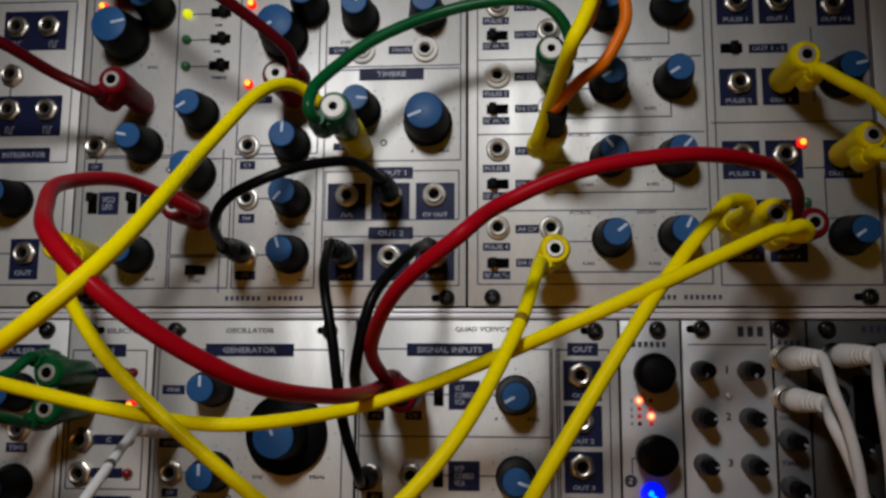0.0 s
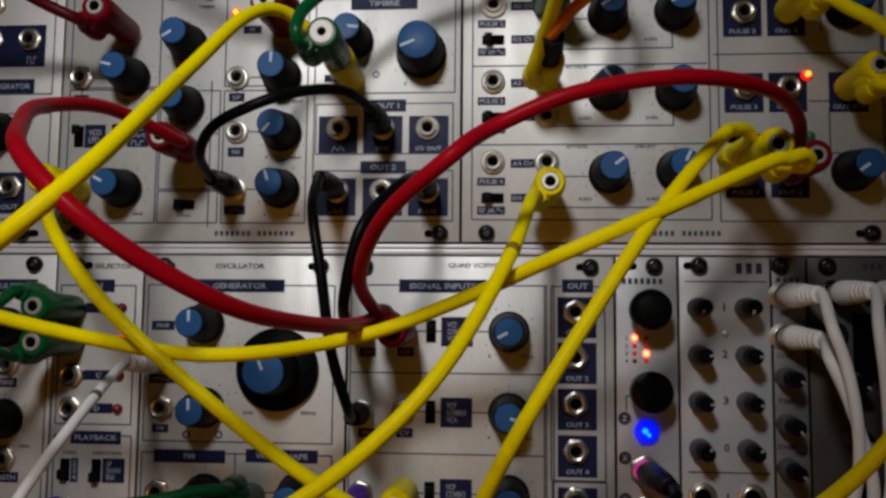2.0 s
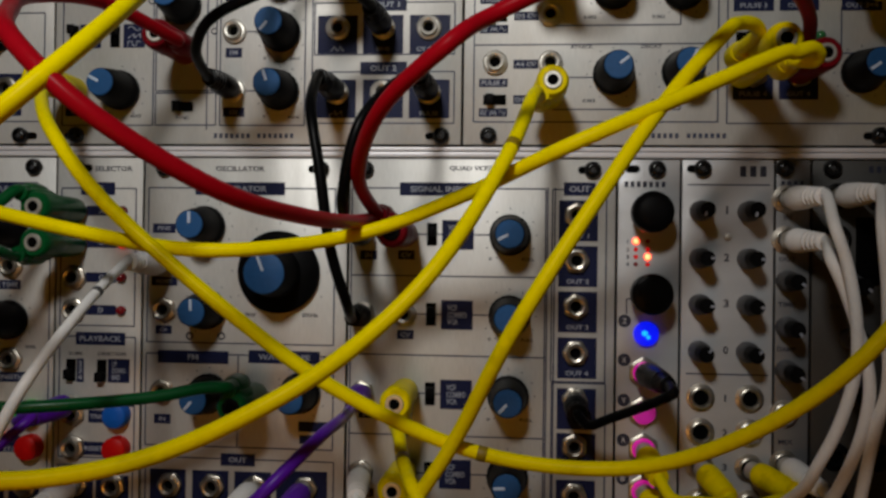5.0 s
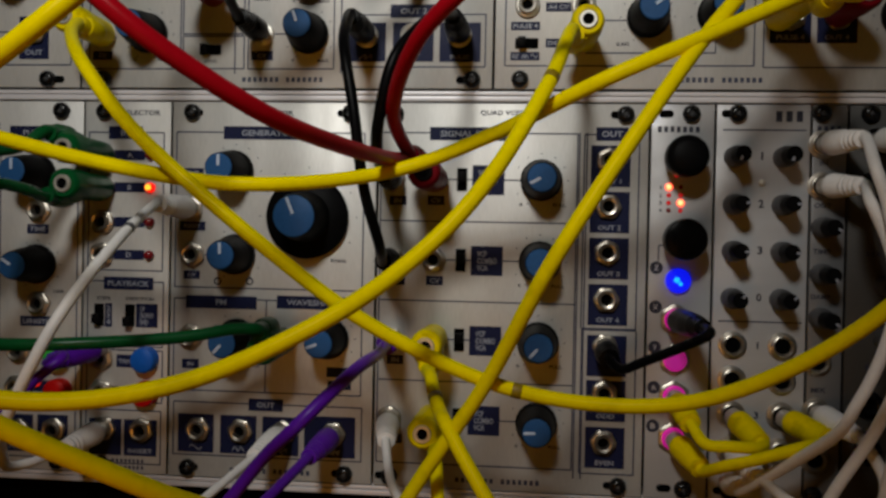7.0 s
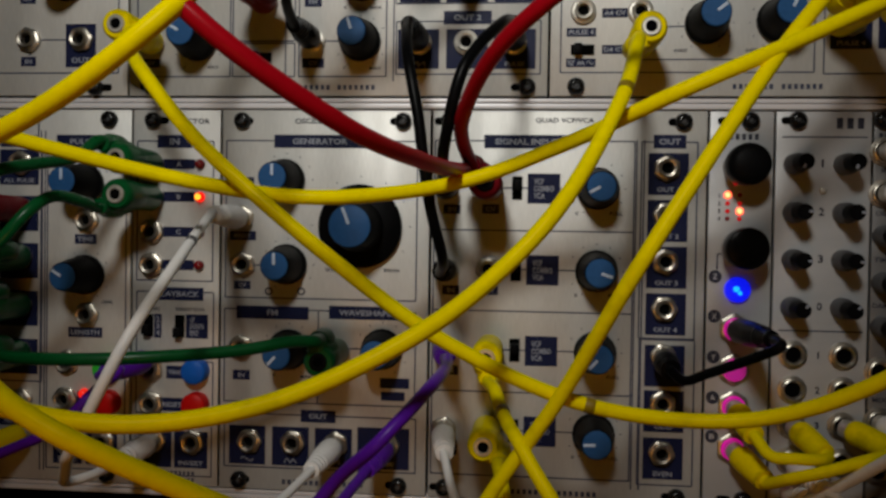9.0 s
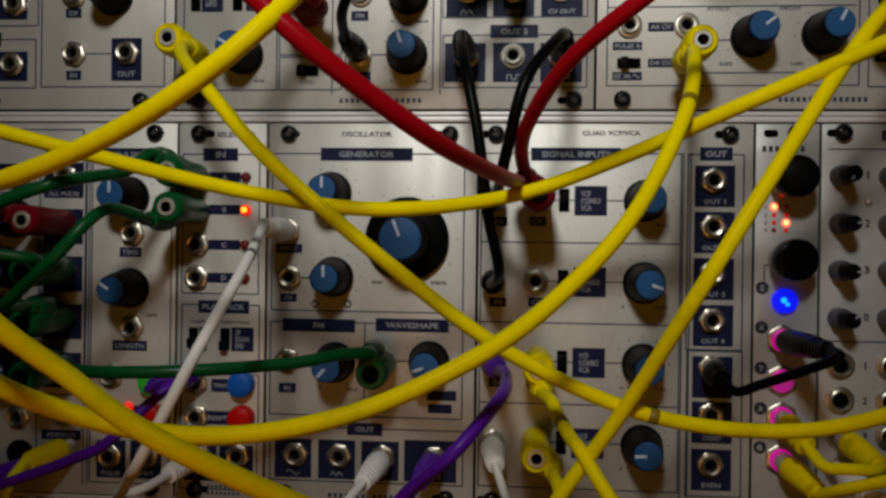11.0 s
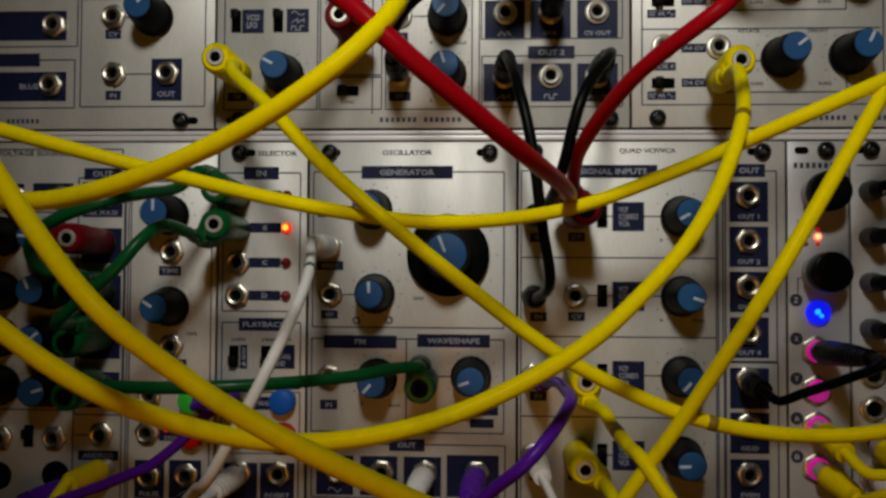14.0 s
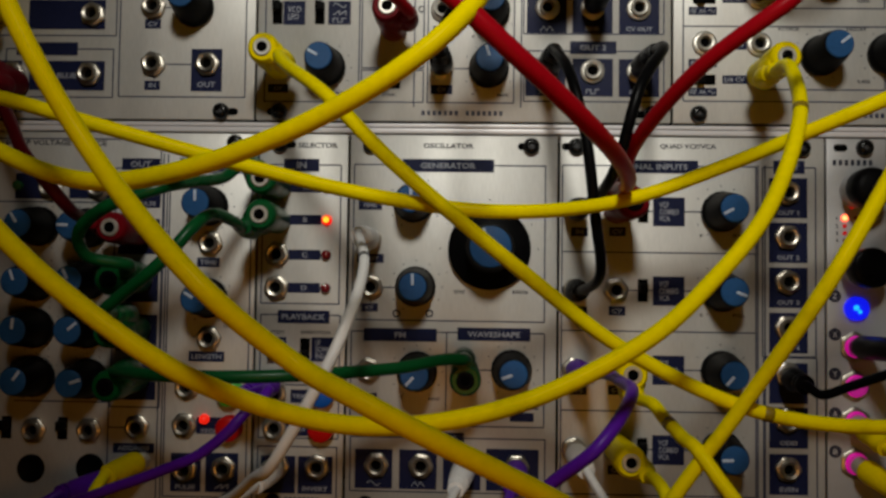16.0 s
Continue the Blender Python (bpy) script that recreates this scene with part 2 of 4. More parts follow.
SCREW = mesh_of(lathe([(2.75, 0.0), (2.85, 0.6), (2.75, 1.7), (2.2, 2.5), (1.45, 2.85), (1.3, 2.85), (1.1, 1.7)], 24), M_STEEL)
SLOT = mesh_of(block(1.3, 0.3, 0.4, 0, 0, -1.85, 0, block(0.4, 0.3, 1.3, 0, 0, -1.85, 0)), M_GREYP)
# one flat black face; the slot's dark depth is only its colour
OBLONG_BM = bmesh.new()
OBLONG_BM.faces.new([OBLONG_BM.verts.new(((1.1 * (1 if -90 < t - 90 < 90 else -1) + 1.25 * math.sin(radians(t))) * MM, -0.1 * MM, 1.25 * math.cos(radians(t)) * MM)) for t in range(5, 365, 15)])
OBLONG = mesh_of(OBLONG_BM, M_VOID)
LED_DOME = {k: mesh_of(lathe([(1.75, 0.0), (1.75, 0.9), (1.5, 1.7), (0.9, 2.25), (0.3, 2.4)], 18), m)
            for k, m in (("on", M_LED_ON), ("off", M_LED_OFF), ("soft", M_LED_SOFT), ("yg", M_LED_YG), ("green", M_LED_GRN))}
LED_CORE = mesh_of(lathe([(1.08, 1.8), (1.08, 2.4), (0.8, 2.6)], 16), M_LED_CORE)
LED_DOT = {k: mesh_of(lathe([(1.3 if k == "on" else 0.75, 0.02), (1.22 if k == "on" else 0.7, 0.3), (0.5, 0.5)], 16), m)
           for k, m in (("on", M_LED_WHITE), ("dim", M_LED_DIM), ("off", M_LED_OFF))}


def knob(module, x, z, angle, meshes=None, label=""):
    body, cap, line = meshes or KNOB_S
    k = part("knob", body, module, (x, 0, z), label=label)
    c = part("cap", cap, k, (x, 0, z), label="matt blue cap")
    part("pointer", line, k, (x, 0, z), (0, radians(angle), 0), "pale pointer line")
    return k


def jack(module, x, z, kind="hex", label=""):
    nut = {"hex": NUT_HEX, "round": NUT_ROUND, "washer": NUT_WASHER, "dark": NUT_DARK, "mini": NUT_MINI}[kind]
    j = part("jack", nut, module, (x, 0, z), (0, random.uniform(0, 1), 0), label or {"hex": "worn nickel hex nut", "round": "nickel ring nut", "washer": "white ringed socket", "dark": "dark round socket", "mini": "small socket in a thin nickel ring"}[kind])
    part("socket", WELL_SHADE if kind == "mini" else HOLE_SHADE, j, (x, 0, z))
    return j


def screw(module, x, z, side=1.0):
    s = part("screw", SCREW, module, (x, 0, z), label="black domed screw")
    part("recess", SLOT, s, (x, 0, z), (0, random.uniform(0, 1.5), 0))
    part("slotted_hole", OBLONG, module, (x + side, 0, z))


def led(module, x, z, state):
    d = part("led", LED_DOME[state], module, (x, 0, z), label={"on": "glowing red", "soft": "softly glowing red", "off": "dark red", "yg": "glowing yellow-green", "green": "green, unlit"}[state])
    if state == "on":
        part("core", LED_CORE, d, (x, 0, z))
    return d


def lettering(words, w, h, mat):
    """Flat letters of the built-in font, centred, fitted to w x h mm; drawn in the panel's plane."""
    cu = bpy.data.curves.new("words", "FONT")
    cu.body, cu.align_x, cu.align_y, cu.size = words, "LEFT" if "\n" in words else "CENTER", "CENTER", 1.0
    cu.resolution_u = 2
    cu.offset = 0.028
    cu.space_line = 0.9
    tmp = bpy.data.objects.new("words", cu)
    me = bpy.data.meshes.new_from_object(tmp)
    bpy.data.objects.remove(tmp)
    xs = [v.co.x for v in me.vertices]
    ys = [v.co.y for v in me.vertices]
    sx = w / max(max(xs) - min(xs), 1e-6)
    sy = h / max(max(ys) - min(ys), 1e-6)
    sx = min(sx, sy * 1.22)
    mx, my = (max(xs) + min(xs)) / 2, (max(ys) + min(ys)) / 2
    for v in me.vertices:
        v.co = ((v.co.x - mx) * sx * MM, 0.0, (v.co.y - my) * sy * MM)
    me.materials.append(mat)
    return me


def plate(module, x, z, w, h, words="", size=0.0, dz=0.0, name="label"):
    """A navy printed block with white letters."""
    p = part(name, block(w, 0.10, h, 0.0, 0, -0.05, 0), module, (x, 0, z), mat=M_NAVY, label="navy block with white print")
    if words:
        t = size or min(h * 0.44, 1.95)
        part("lettering", lettering(words, w * (0.62 if "\n" in words else 0.84), t * (1 if "\n" not in words else 1), M_WHITE), p, (x, -0.16, z + dz))
    return p


def words_on(module, x, z, words, w, h, mat=None):
    part("lettering", lettering(words, w, h, mat or M_INK), module, (x, -0.06, z))


def bars_on(module, x, z, w, h, n, mat=None, name="maker_mark"):
    """Plain bars where a maker's name stands."""
    step = w / n
    bar = mesh_of(block(step * 0.6, 0.06, h * 0.86, 0, 0, -0.03, 0), mat or M_LINE)
    for k in range(n):
        if n > 9 and k == n // 2:
            continue
        part(name, bar, module, (x - w / 2 + step * (k + 0.5), 0, z))


def wave(module, x, z, kind, w=4.2, h=1.5, mat=None):
    """A small printed wave sign."""
    pts = {"tri": [(-.5, -.5), (-.25, .5), (0, -.5), (.25, .5), (.5, -.5)], "sine": [(-.5, 0), (-.38, .45), (-.25, .5), (-.12, .3), (.12, -.3), (.25, -.5), (.38, -.45), (.5, 0)],
           "square": [(-.5, -.5), (-.5, .5), (-.15, .5), (-.15, -.5), (.2, -.5), (.2, .5), (.5, .5)], "saw": [(-.5, -.5), (0, .5), (0, -.5), (.5, .5), (.5, -.5)]}[kind]
    bm = bmesh.new()
    for (a, b), (c, d) in zip(pts, pts[1:]):
        p, q = Vector((a * w, 0, b * h)), Vector((c * w, 0, d * h))
        u = (q - p).normalized()
        n = Vector((-u.z, 0, u.x)) * 0.19
        p, q = p - u * 0.12, q + u * 0.12
        bm.faces.new([bm.verts.new((v - Vector((0, 0.16, 0))) * MM) for v in (p - n, q - n, q + n, p + n)])
    part("wave_sign", bm, module, (x, 0, z), mat=mat or M_WHITE)


def lines(module, rects=(), segs=(), dots=()):
    """Printed boxes (x, z, w, h), straight lines (x0, z0, x1, z1) and dot circles round knobs (x, z, r)."""
    t = 0.48
    for x, z, w, h in rects:
        bm = bmesh.new()
        for a in (-1, 1):
            block(w, 0.05, t, 0, 0, -0.025, a * h / 2, bm)
            block(t, 0.05, h, 0, a * w / 2, -0.025, 0, bm)
        part("printed_box", bm, module, (x, 0, z), mat=M_LINE, label="fine grey-blue printed outline")
    for x0, z0, x1, z1 in segs:
        part("printed_line", block(max(abs(x1 - x0), t), 0.05, max(abs(z1 - z0), t), 0, 0, -0.02, 0), module, ((x0 + x1) / 2, 0, (z0 + z1) / 2), mat=M_LINE)
    for x, z, r in dots:
        bm = bmesh.new()
        for k in range(11):
            a = radians(-150 + 30 * k)
            block(0.42, 0.05, 0.42, 0, r * math.sin(a), -0.025, r * math.cos(a), bm)
        part("dial_marks", bm, module, (x, 0, z), mat=M_LINE, label="ring of printed dots")


def switch(module, x, z, upright=False, throw=-1):
    w, h = (3.4, 7.6) if upright else (7.6, 3.4)
    s = part("switch", block(w, 0.5, h, 0.2, 0, -0.25, 0), module, (x, 0, z), mat=M_VOID, label="black slide switch")
    dx, dz = (0, throw * 2) if upright else (throw * 2, 0)
    part("slider", block(2.6, 3.4, 3.3, 0.35, 0, -1.9, 0), s, (x + dx, 0, z + dz), mat=M_BLACK)


def button(module, x, z, mat, label):
    part("button", lathe([(4.4, 0.0), (4.4, 3.4), (4.1, 4.3), (3.4, 4.8), (1.0, 5.0)], 28), module, (x, 0, z), mat=mat, label=label)


def panel(module, x0, x1, z0, z1, mat, label):
    part("faceplate", block(x1 - x0 - 0.4, 2.0, z1 - z0, 0.25, (x1 + x0) / 2, 1.0, (z1 + z0) / 2), module, (0, 0, 0), mat=mat, label=label)


def module_at(name, x0, x1, z0, z1, label, mat, face):
    m = thing(name, ((x0 + x1) / 2, 0, z0), label, "synthesizer module", "modules in the rack")
    panel(m, x0, x1, z0, z1, mat, face)
    return m


# ---- room and rack ----
def slab(name, size, at, mat, label, category):
    ob = new(name, mesh_of(block(size[0], size[1], size[2], 2.0), mat))
    ob.location = Vector(at) * MM
    return tagged(ob, label, category, kind="structure")


slab("floor", (3000, 3000, 40), (0, -900, -1000), M_WOOD, "dark wooden floor of the dim room", "floor")
slab("ceiling", (3000, 3000, 40), (0, -900, 1400), M_WALL, "plain ceiling of the dim room", "ceiling")
slab("wall_back", (3000, 60, 2400), (0, 630, 200), M_WALL, "plain wall behind the rack", "wall")
slab("wall_front", (3000, 60, 2400), (0, -2430, 200), M_WALL, "plain wall facing the rack", "wall")
slab("wall_left", (60, 3000, 2400), (-1530, -900, 200), M_WALL, "plain side wall", "wall")
slab("wall_right", (60, 3000, 2400), (1530, -900, 200), M_WALL, "plain side wall", "wall")

case = thing("rack_case", (-50, 60, -190), "black wooden case that holds two rows of modules", "case")
part("back_board", block(480, 10, 380, 1), case, (-50, 95, -2), mat=M_VOID)
part("bottom_board", block(480, 110, 12, 1), case, (-50, 45, -184), mat=M_VOID)
part("lower_fascia", block(480, 6, 40, 1), case, (-50, 12, -158), mat=M_VOID)
part("top_board", block(480, 100, 12, 1), case, (-50, 50, 182), mat=M_VOID)
part("side_board", block(12, 110, 380, 1), case, (-285, 45, -2), mat=M_VOID)
part("side_board", block(12, 110, 380, 1), case, (185, 45, -2), mat=M_VOID)
table = thing("table", (0, 0, -190), "dark wooden table under the synthesizer case", "table")
part("tabletop", block(1400, 900, 30, 3), table, (0, -150, -206), mat=M_WOOD)
for lx in (-650, 650):
    for ly in (-550, 250):
        part("leg", block(50, 50, 760, 3), table, (lx, ly, -600), mat=M_WOOD)


def rail(z0, z1, name="mounting_rail"):
    """Extruded aluminium rail: a body and two lips with a groove between."""
    r = thing(name, (-50, 0, (z0 + z1) / 2), "bright extruded aluminium rail between module rows", "rail", "rack rails")
    h = z1 - z0
    part("body", block(466, 10, h, 0.3), r, (-50, 8.2, (z0 + z1) / 2), mat=M_RAIL)
    part("upper_lip", block(466, 2.6, h * 0.30, 0.3), r, (-50, 1.9, z1 - h * 0.25), mat=M_RAIL)
    part("lower_lip", block(466, 2.6, h * 0.40, 0.3), r, (-50, 1.6, z0 + h * 0.33), mat=M_RAIL)


rail(-4.6, -0.1)
rail(-137.5, -133.3)
rail(128.8, 133.2)

Z_UP, Z_LO = (0.2, 128.7), (-133.2, -4.7)

# ---- upper row ----
FACE = "silver panel with navy print and fine lines"
u1 = module_at("noise_module", -262.0, -143.0, *Z_UP, "silver noise and integrator synthesizer module with navy print", M_PANEL, FACE)
u2 = module_at("oscillator_module", -142.6, -0.2, *Z_UP, "silver dual oscillator module with blue knobs and navy labels", M_PANEL, FACE)
u3 = module_at("function_module", 0.2, 140.6, *Z_UP, "silver quad function generator module with blue knobs", M_PANEL, FACE)
u4 = module_at("blank_module", 141.0, 178.0, *Z_UP, "silver module at the end of the upper row", M_PANEL, FACE)

# noise and integrator module
lines(u1, [(-168.6, 26.9, 44.2, 38.0), (-211.7, 16.0, 37.9, 16.9), (-168.6, 84, 44.2, 62)],
      [(-178, 19.3, -160, 19.3), (-178.4, 14, -178.4, 19), (-178.6, 35, -178.6, 39), (-170, 75, -170, 86), (-166, 39.2, -178, 39.2), (-233, 29.2, -192, 29.2), (-192, 29.2, -192, 46)])
knob(u1, -164.5, 39.0, 40, label="black knob with blue cap")
for x, z, w, h, s, t in ((-178.9, 11.9, 5.4, 3.3, "IN", 1.6), (-179.2, 33.4, 5.6, 3.2, "CV", 1.6), (-216.2, 24.5, 21.6, 4.6, "", 0)):
    plate(u1, x, z, w, h, s, t)
plate(u1, -160.0, 17.3, 10.8, 14.8, "OUT", 1.9, -5.0)
plate(u1, -209.0, 15.1, 26.5, 10.3, "BLUE", 1.9, 0)
plate(u1, -229.0, 15.1, 8.0, 10.3)
plate(u1, -209.5, 36.6, 27.0, 10.4)
plate(u1, -162.9, 55.9, 19.6, 5.2, "INTEGRATOR", 2.0)
for z, zz in ((70.7, 72.8), (103.7, 104.9)):
    plate(u1, -162.0, z, 24.5, 15.4)
    wave(u1, -154.5, z - 5.4, "square", 3.4, 2.4)
    wave(u1, -169, z - 5.4, "square", 3.4, 2.4)
for x, z in ((-169.3, 86.2), (-169.2, 72.9), (-155.0, 72.7), (-156.2, 104.9), (-168.3, 104.8), (-159.5, 19.3), (-178.4, 19.2), (-178.8, 39.3), (-200.8, 15.5), (-228.0, 15.7), (-200, 36.5)):
    jack(u1, x, z)
screw(u1, -154.4, 2.9, 3.4)
screw(u1, -255, 2.9, -2)
screw(u1, -154.4, 125.6, 3.4)
bars_on(u1, -218, 2.9, 26, 1.8, 15)

# dual oscillator module
lines(u2, [(-123.4, 30.4, 32.6, 47.6), (-95.5, 12.2, 21.4, 11.1), (-95.5, 36, 21.4, 35), (-68.6, 30.0, 29.6, 46.8), (-26.8, 68.9, 49.0, 33.9), (-26.7, 39.4, 47.7, 17.6), (-26.6, 16.0, 47.6, 17.4),
           (-123.4, 90, 32.6, 70), (-68.6, 90, 29.6, 70), (-26.8, 107, 49, 40)],
      [(-103.6, 108.6, -93, 108.6), (-103.5, 98.6, -93, 98.6), (-103.4, 88.4, -93, 88.4), (-78.6, 58.1, -64, 58.1), (-78.5, 38.7, -64, 38.7), (-78.5, 18.4, -64, 18.4), (-135.3, 58.5, -120, 58.5),
       (-135.4, 52, -135.4, 58), (-79, 52, -79, 57), (-38, 92, -38, 100), (-88, 5, -88, 57), (-51.3, 5, -51.3, 125)],
      [(-62.4, 58.0, 8.6), (-62.2, 38.2, 8.6), (-62.4, 18.3, 8.6), (-118.3, 18.4, 8.6), (-96.7, 70.0, 8.6), (-96.9, 48, 8.6), (-117.3, 58.2, 8.6), (-13.9, 65.3, 10.6), (-126, 98.8, 10.8), (-66.5, 98, 10.8), (-37.6, 70.3, 8.6)])
for x, z, a in ((-96.6, 70.0, -122), (-117.0, 58.3, -78), (-97.0, 48.0, 35), (-62.7, 58.0, 3), (-62.2, 38.2, -140), (-62.4, 18.3, -18), (-37.6, 70.4, 97), (-118.4, 18.5, -62), (-114.8, 109.8, -30), (-57.2, 109.3, 30), (-38.6, 105, 60), (-14.2, 105.5, -60)):
    knob(u2, x, z, a)
for x, z, a in ((-126.0, 98.9, 78), (-66.5, 98.2, -112), (-13.9, 65.4, -112)):
    knob(u2, x, z, a, KNOB_M, "larger black knob with blue cap")
for x, z, k in ((-135.3, 58.5, "hex"), (-78.7, 57.9, "round"), (-78.4, 38.7, "round"), (-15.1, 92.9, "washer"), (-38.0, 92.8, "washer"), (-42.5, 39.5, "round"), (-11.5, 39.4, "round"), (-27.1, 39.5, "round"),
                (-27.1, 17.6, "round"), (-42.6, 17.6, "round"), (-11.4, 17.6, "round"), (-78.4, 18.4, "round"), (-95.0, 31.5, "round"), (-118.4, 74.5, "round"), (-62.3, 75.6, "round"), (-38, 56.5, "round"), (-134.2, 18.2, "hex")):
    jack(u2, x, z, k)
for x, z, w, h, s in ((-27.3, 84.0, 23.4, 4.5, "TIMBRE"), (-25.7, 47.5, 13.1, 4.3, "OUT 1"), (-26.8, 25.9, 15.8, 4.4, "OUT 2"), (-79.0, 51.0, 5.6, 3.1, "CV"), (-78.7, 31.5, 5.8, 3.3, "FM"), (-78.5, 11.1, 7.5, 3.2, "CV"),
                      (-135.6, 51.0, 5.5, 3.0, "CV"), (-46.7, 93.3, 7.5, 3.0, "SYM"), (-23.7, 93.0, 9.5, 3.0, "ORDER"), (-44.3, 57.3, 7.2, 2.6, "CV"), (-129.8, 37.5, 7.6, 8.3, "VCO\nLFO"), (-135, 11.2, 7, 3.0, "CV"), (-74, 75.3, 6.5, 2.8, "1V")):
    plate(u2, x, z, w, h, s, 4.8 if "\n" in s else 0)
for x, z, s in ((-42.7, 37.4, "tri"), (-27.1, 37.4, ""), (-11.2, 37.3, "cv"), (-43.0, 15.6, "saw"), (-26.9, 15.6, "square"), (-11.2, 15.5, "")):
    p = plate(u2, x, z, 13.7, 13.0, {"cv": "CV OUT", "": "SINE" if z > 30 else "PULSE"}.get(s, ""), 1.5, -4.9)
    if s in ("tri", "saw", "square"):
        wave(u2, x, z - 4.9, s)
plate(u2, -114.1, 37.6, 7.8, 8.2)
for k, s in ((2.6, "sine"), (0, "saw"), (-2.6, "square")):
    wave(u2, -114.1, 37.6 + k, s, 4.4, 1.4)
switch(u2, -135.6, 37.4, True, 1)
switch(u2, -120.9, 37.4, True, 1)
switch(u2, -96.5, 13.0, False, -0.7)
for z in (109, 98.8, 88.6):
    switch(u2, -91.0, z, False, 0.6)
led(u2, -103.6, 108.6, "yg")
led(u2, -103.5, 98.6, "green")
led(u2, -103.4, 88.4, "green")
for x, z in ((-135.8, 112.1), (-79.6, 81.1), (-79.5, 111.7)):
    led(u2, x, z, "on")
for x, z, s, w, h in ((-96.5, 9.2, "SYNC", 6.2, 1.2), (-57.4, 9.4, "MAX", 4.4, 1.1), (-67.8, 9.6, "0", 1.0, 1.1), (-57.4, 29.4, "MAX", 4.4, 1.1), (-67.8, 29.6, "0", 1.0, 1.1), (-57.4, 49.4, "MAX", 4.4, 1.1),
                      (-113, 9.8, "MAX", 4.4, 1.1), (-123, 9.8, "0", 1.0, 1.1), (-8, 55.4, "MAX", 4.6, 1.1), (-19.5, 55.2, "0", 1.0, 1.1), (-17, 96.5, "LOW", 4.4, 1.1), (-44, 96.5, "EVEN", 5, 1.1), (-116, 88.5, "MAX", 4.6, 1.1), (-92, 104.2, "AM", 2.8, 1.2), (-92, 94.0, "FM", 2.8, 1.2), (-91, 84.0, "TIMBRE", 6, 1.2)):
    words_on(u2, x, z, s, w, h)
bars_on(u2, -71.4, 3.0, 28.5, 1.9, 15)
for x, s in ((-134.2, -2.2), (-7.0, -3.0)):
    screw(u2, x, 3.0, s)
    screw(u2, x, 125.6, s)
for x, z in ((-29.8, 58.6), (-85.7, 39), (-119, 49.6), (-108, 49.6)):
    part("ring_mark", lathe([(1.25, 0.0), (1.25, 0.06), (0.75, 0.06), (0.75, 0.0)], 18, False), u2, (x, 0, z), mat=M_INK)

# quad function module
RW = (108.6, 82.6, 55.4, 27.5)
lines(u3, [(43.7, 69.8, 79.9, 124.1), (113.2, 68.4, 53.3, 122.3)],
      [(4, 88.5, 82.6, 88.5), (4, 61.0, 82.6, 61.0), (4, 33.5, 82.6, 33.5), (85, 64.0, 140, 64.0)]
      + [(30, z - 10.6, 71.5, z - 10.6) for z in (78.2 - 1, 51.4 - 1, 23.5 - 1, 104)] + [(71.5, z - 10.6, 71.5, z) for z in (77.2, 50.4, 22.5, 104)]
      + [(30, z - 1, 48, z - 1) for z in (78.2, 51.4, 23.5)] + [(120.5, 71, 120.5, 98), (122.5, 30, 122.5, 45), (116, 47.6, 123, 47.6), (119, 30, 128, 30)],
      [(x, z, 8.6) for x in (49.8, 72.2) for z in (78.5, 51.3, 23.6)] + [(128.6, 78.7, 8.6), (128.9, 23.7, 8.6)])
for x, z, a in ((49.7, 78.2, -122), (72.1, 79.0, -122), (49.5, 51.4, -38), (72.1, 51.2, 42), (49.8, 23.3, 52), (72.1, 24.1, 25), (49.0, 105.0, 30), (71.6, 106, -60)):
    knob(u3, x, z, a)
knob(u3, 128.4, 78.7, 78)
knob(u3, 128.9, 23.7, -125)
for i, z in enumerate(RW):
    jack(u3, 10.8, z, "washer" if i == 1 else "round")
    jack(u3, 29.1, z - 0.2 if i != 0 else 99.2, "round")
    plate(u3, 10.3, z - 6.7 if i else 103.2, 9.5, 2.8, "PULSE %d" % (i + 1), 1.5)
    plate(u3, 21.0, z - 0.5 if i else 108.2, 8.2, 3.0, "A%d CV" % (i + 1), 1.5)
    plate(u3, 21.1, z - 12.3 if i else 97.8, 8.2, 2.9, "D%d CV" % (i + 1), 1.5)
    p = plate(u3, 10.3, z - 16.6 if i else 93.7, 9.5, 2.8)
    zz = z - 16.6 if i else 93.7
    for dx, s in ((-3, "square"), (0, "tri"), (3, "sine")):
        wave(u3, 10.3 + dx, zz, s, 2.0, 1.3)
    switch(u3, 10.8, z - 12.4 if i else 97.6, False, -0.8)
for z in (16.3, 43.5, 70.5):
    jack(u3, 29.0, z, "round")
for z in (32.7, 60.4, 87.6):
    words_on(u3, 39.4, z, "ATTACK", 7.6, 1.3)
    words_on(u3, 62.2, z, "DECAY", 7.0, 1.3)
    words_on(u3, 42.0, z - 17.9, "0.002", 5.4, 1.2)
    words_on(u3, 64.4, z - 17.9, "0.002", 5.4, 1.2)
for z, n in ((106.5, 1), (76.8, 2), (50.7, 3), (21.8, 4)):
    plate(u3, 94.8, z, 12.8, 13.5, "PULSE %d" % n, 1.6, -4.9)
    plate(u3, 109.2, z, 12.4, 13.5, "OUT %d" % n, 1.6, -4.9)
    jack(u3, 95.0, z + 1.4)
    jack(u3, 109.3, z + 1.4)
plate(u3, 129.3, 105.9, 12.9, 14.6, "OUT 1+2", 1.6, -5)
plate(u3, 128.8, 50.6, 12.6, 13.6, "OUT 3+4", 1.6, -5)
jack(u3, 128.1, 106.1)
jack(u3, 128.0, 51.6)
plate(u3, 105.7, 90.7, 13.3, 3.3, "OUT 1 - 2", 1.6)
plate(u3, 105.7, 35.0, 13.3, 3.3, "OUT 3 - 4", 1.6)
switch(u3, 93.0, 91.0, False, 0.3)
switch(u3, 93.0, 35.4, False, 0.3)
led(u3, 115.2, 56.3, "on")
led(u3, 115.7, 35.5, "green")
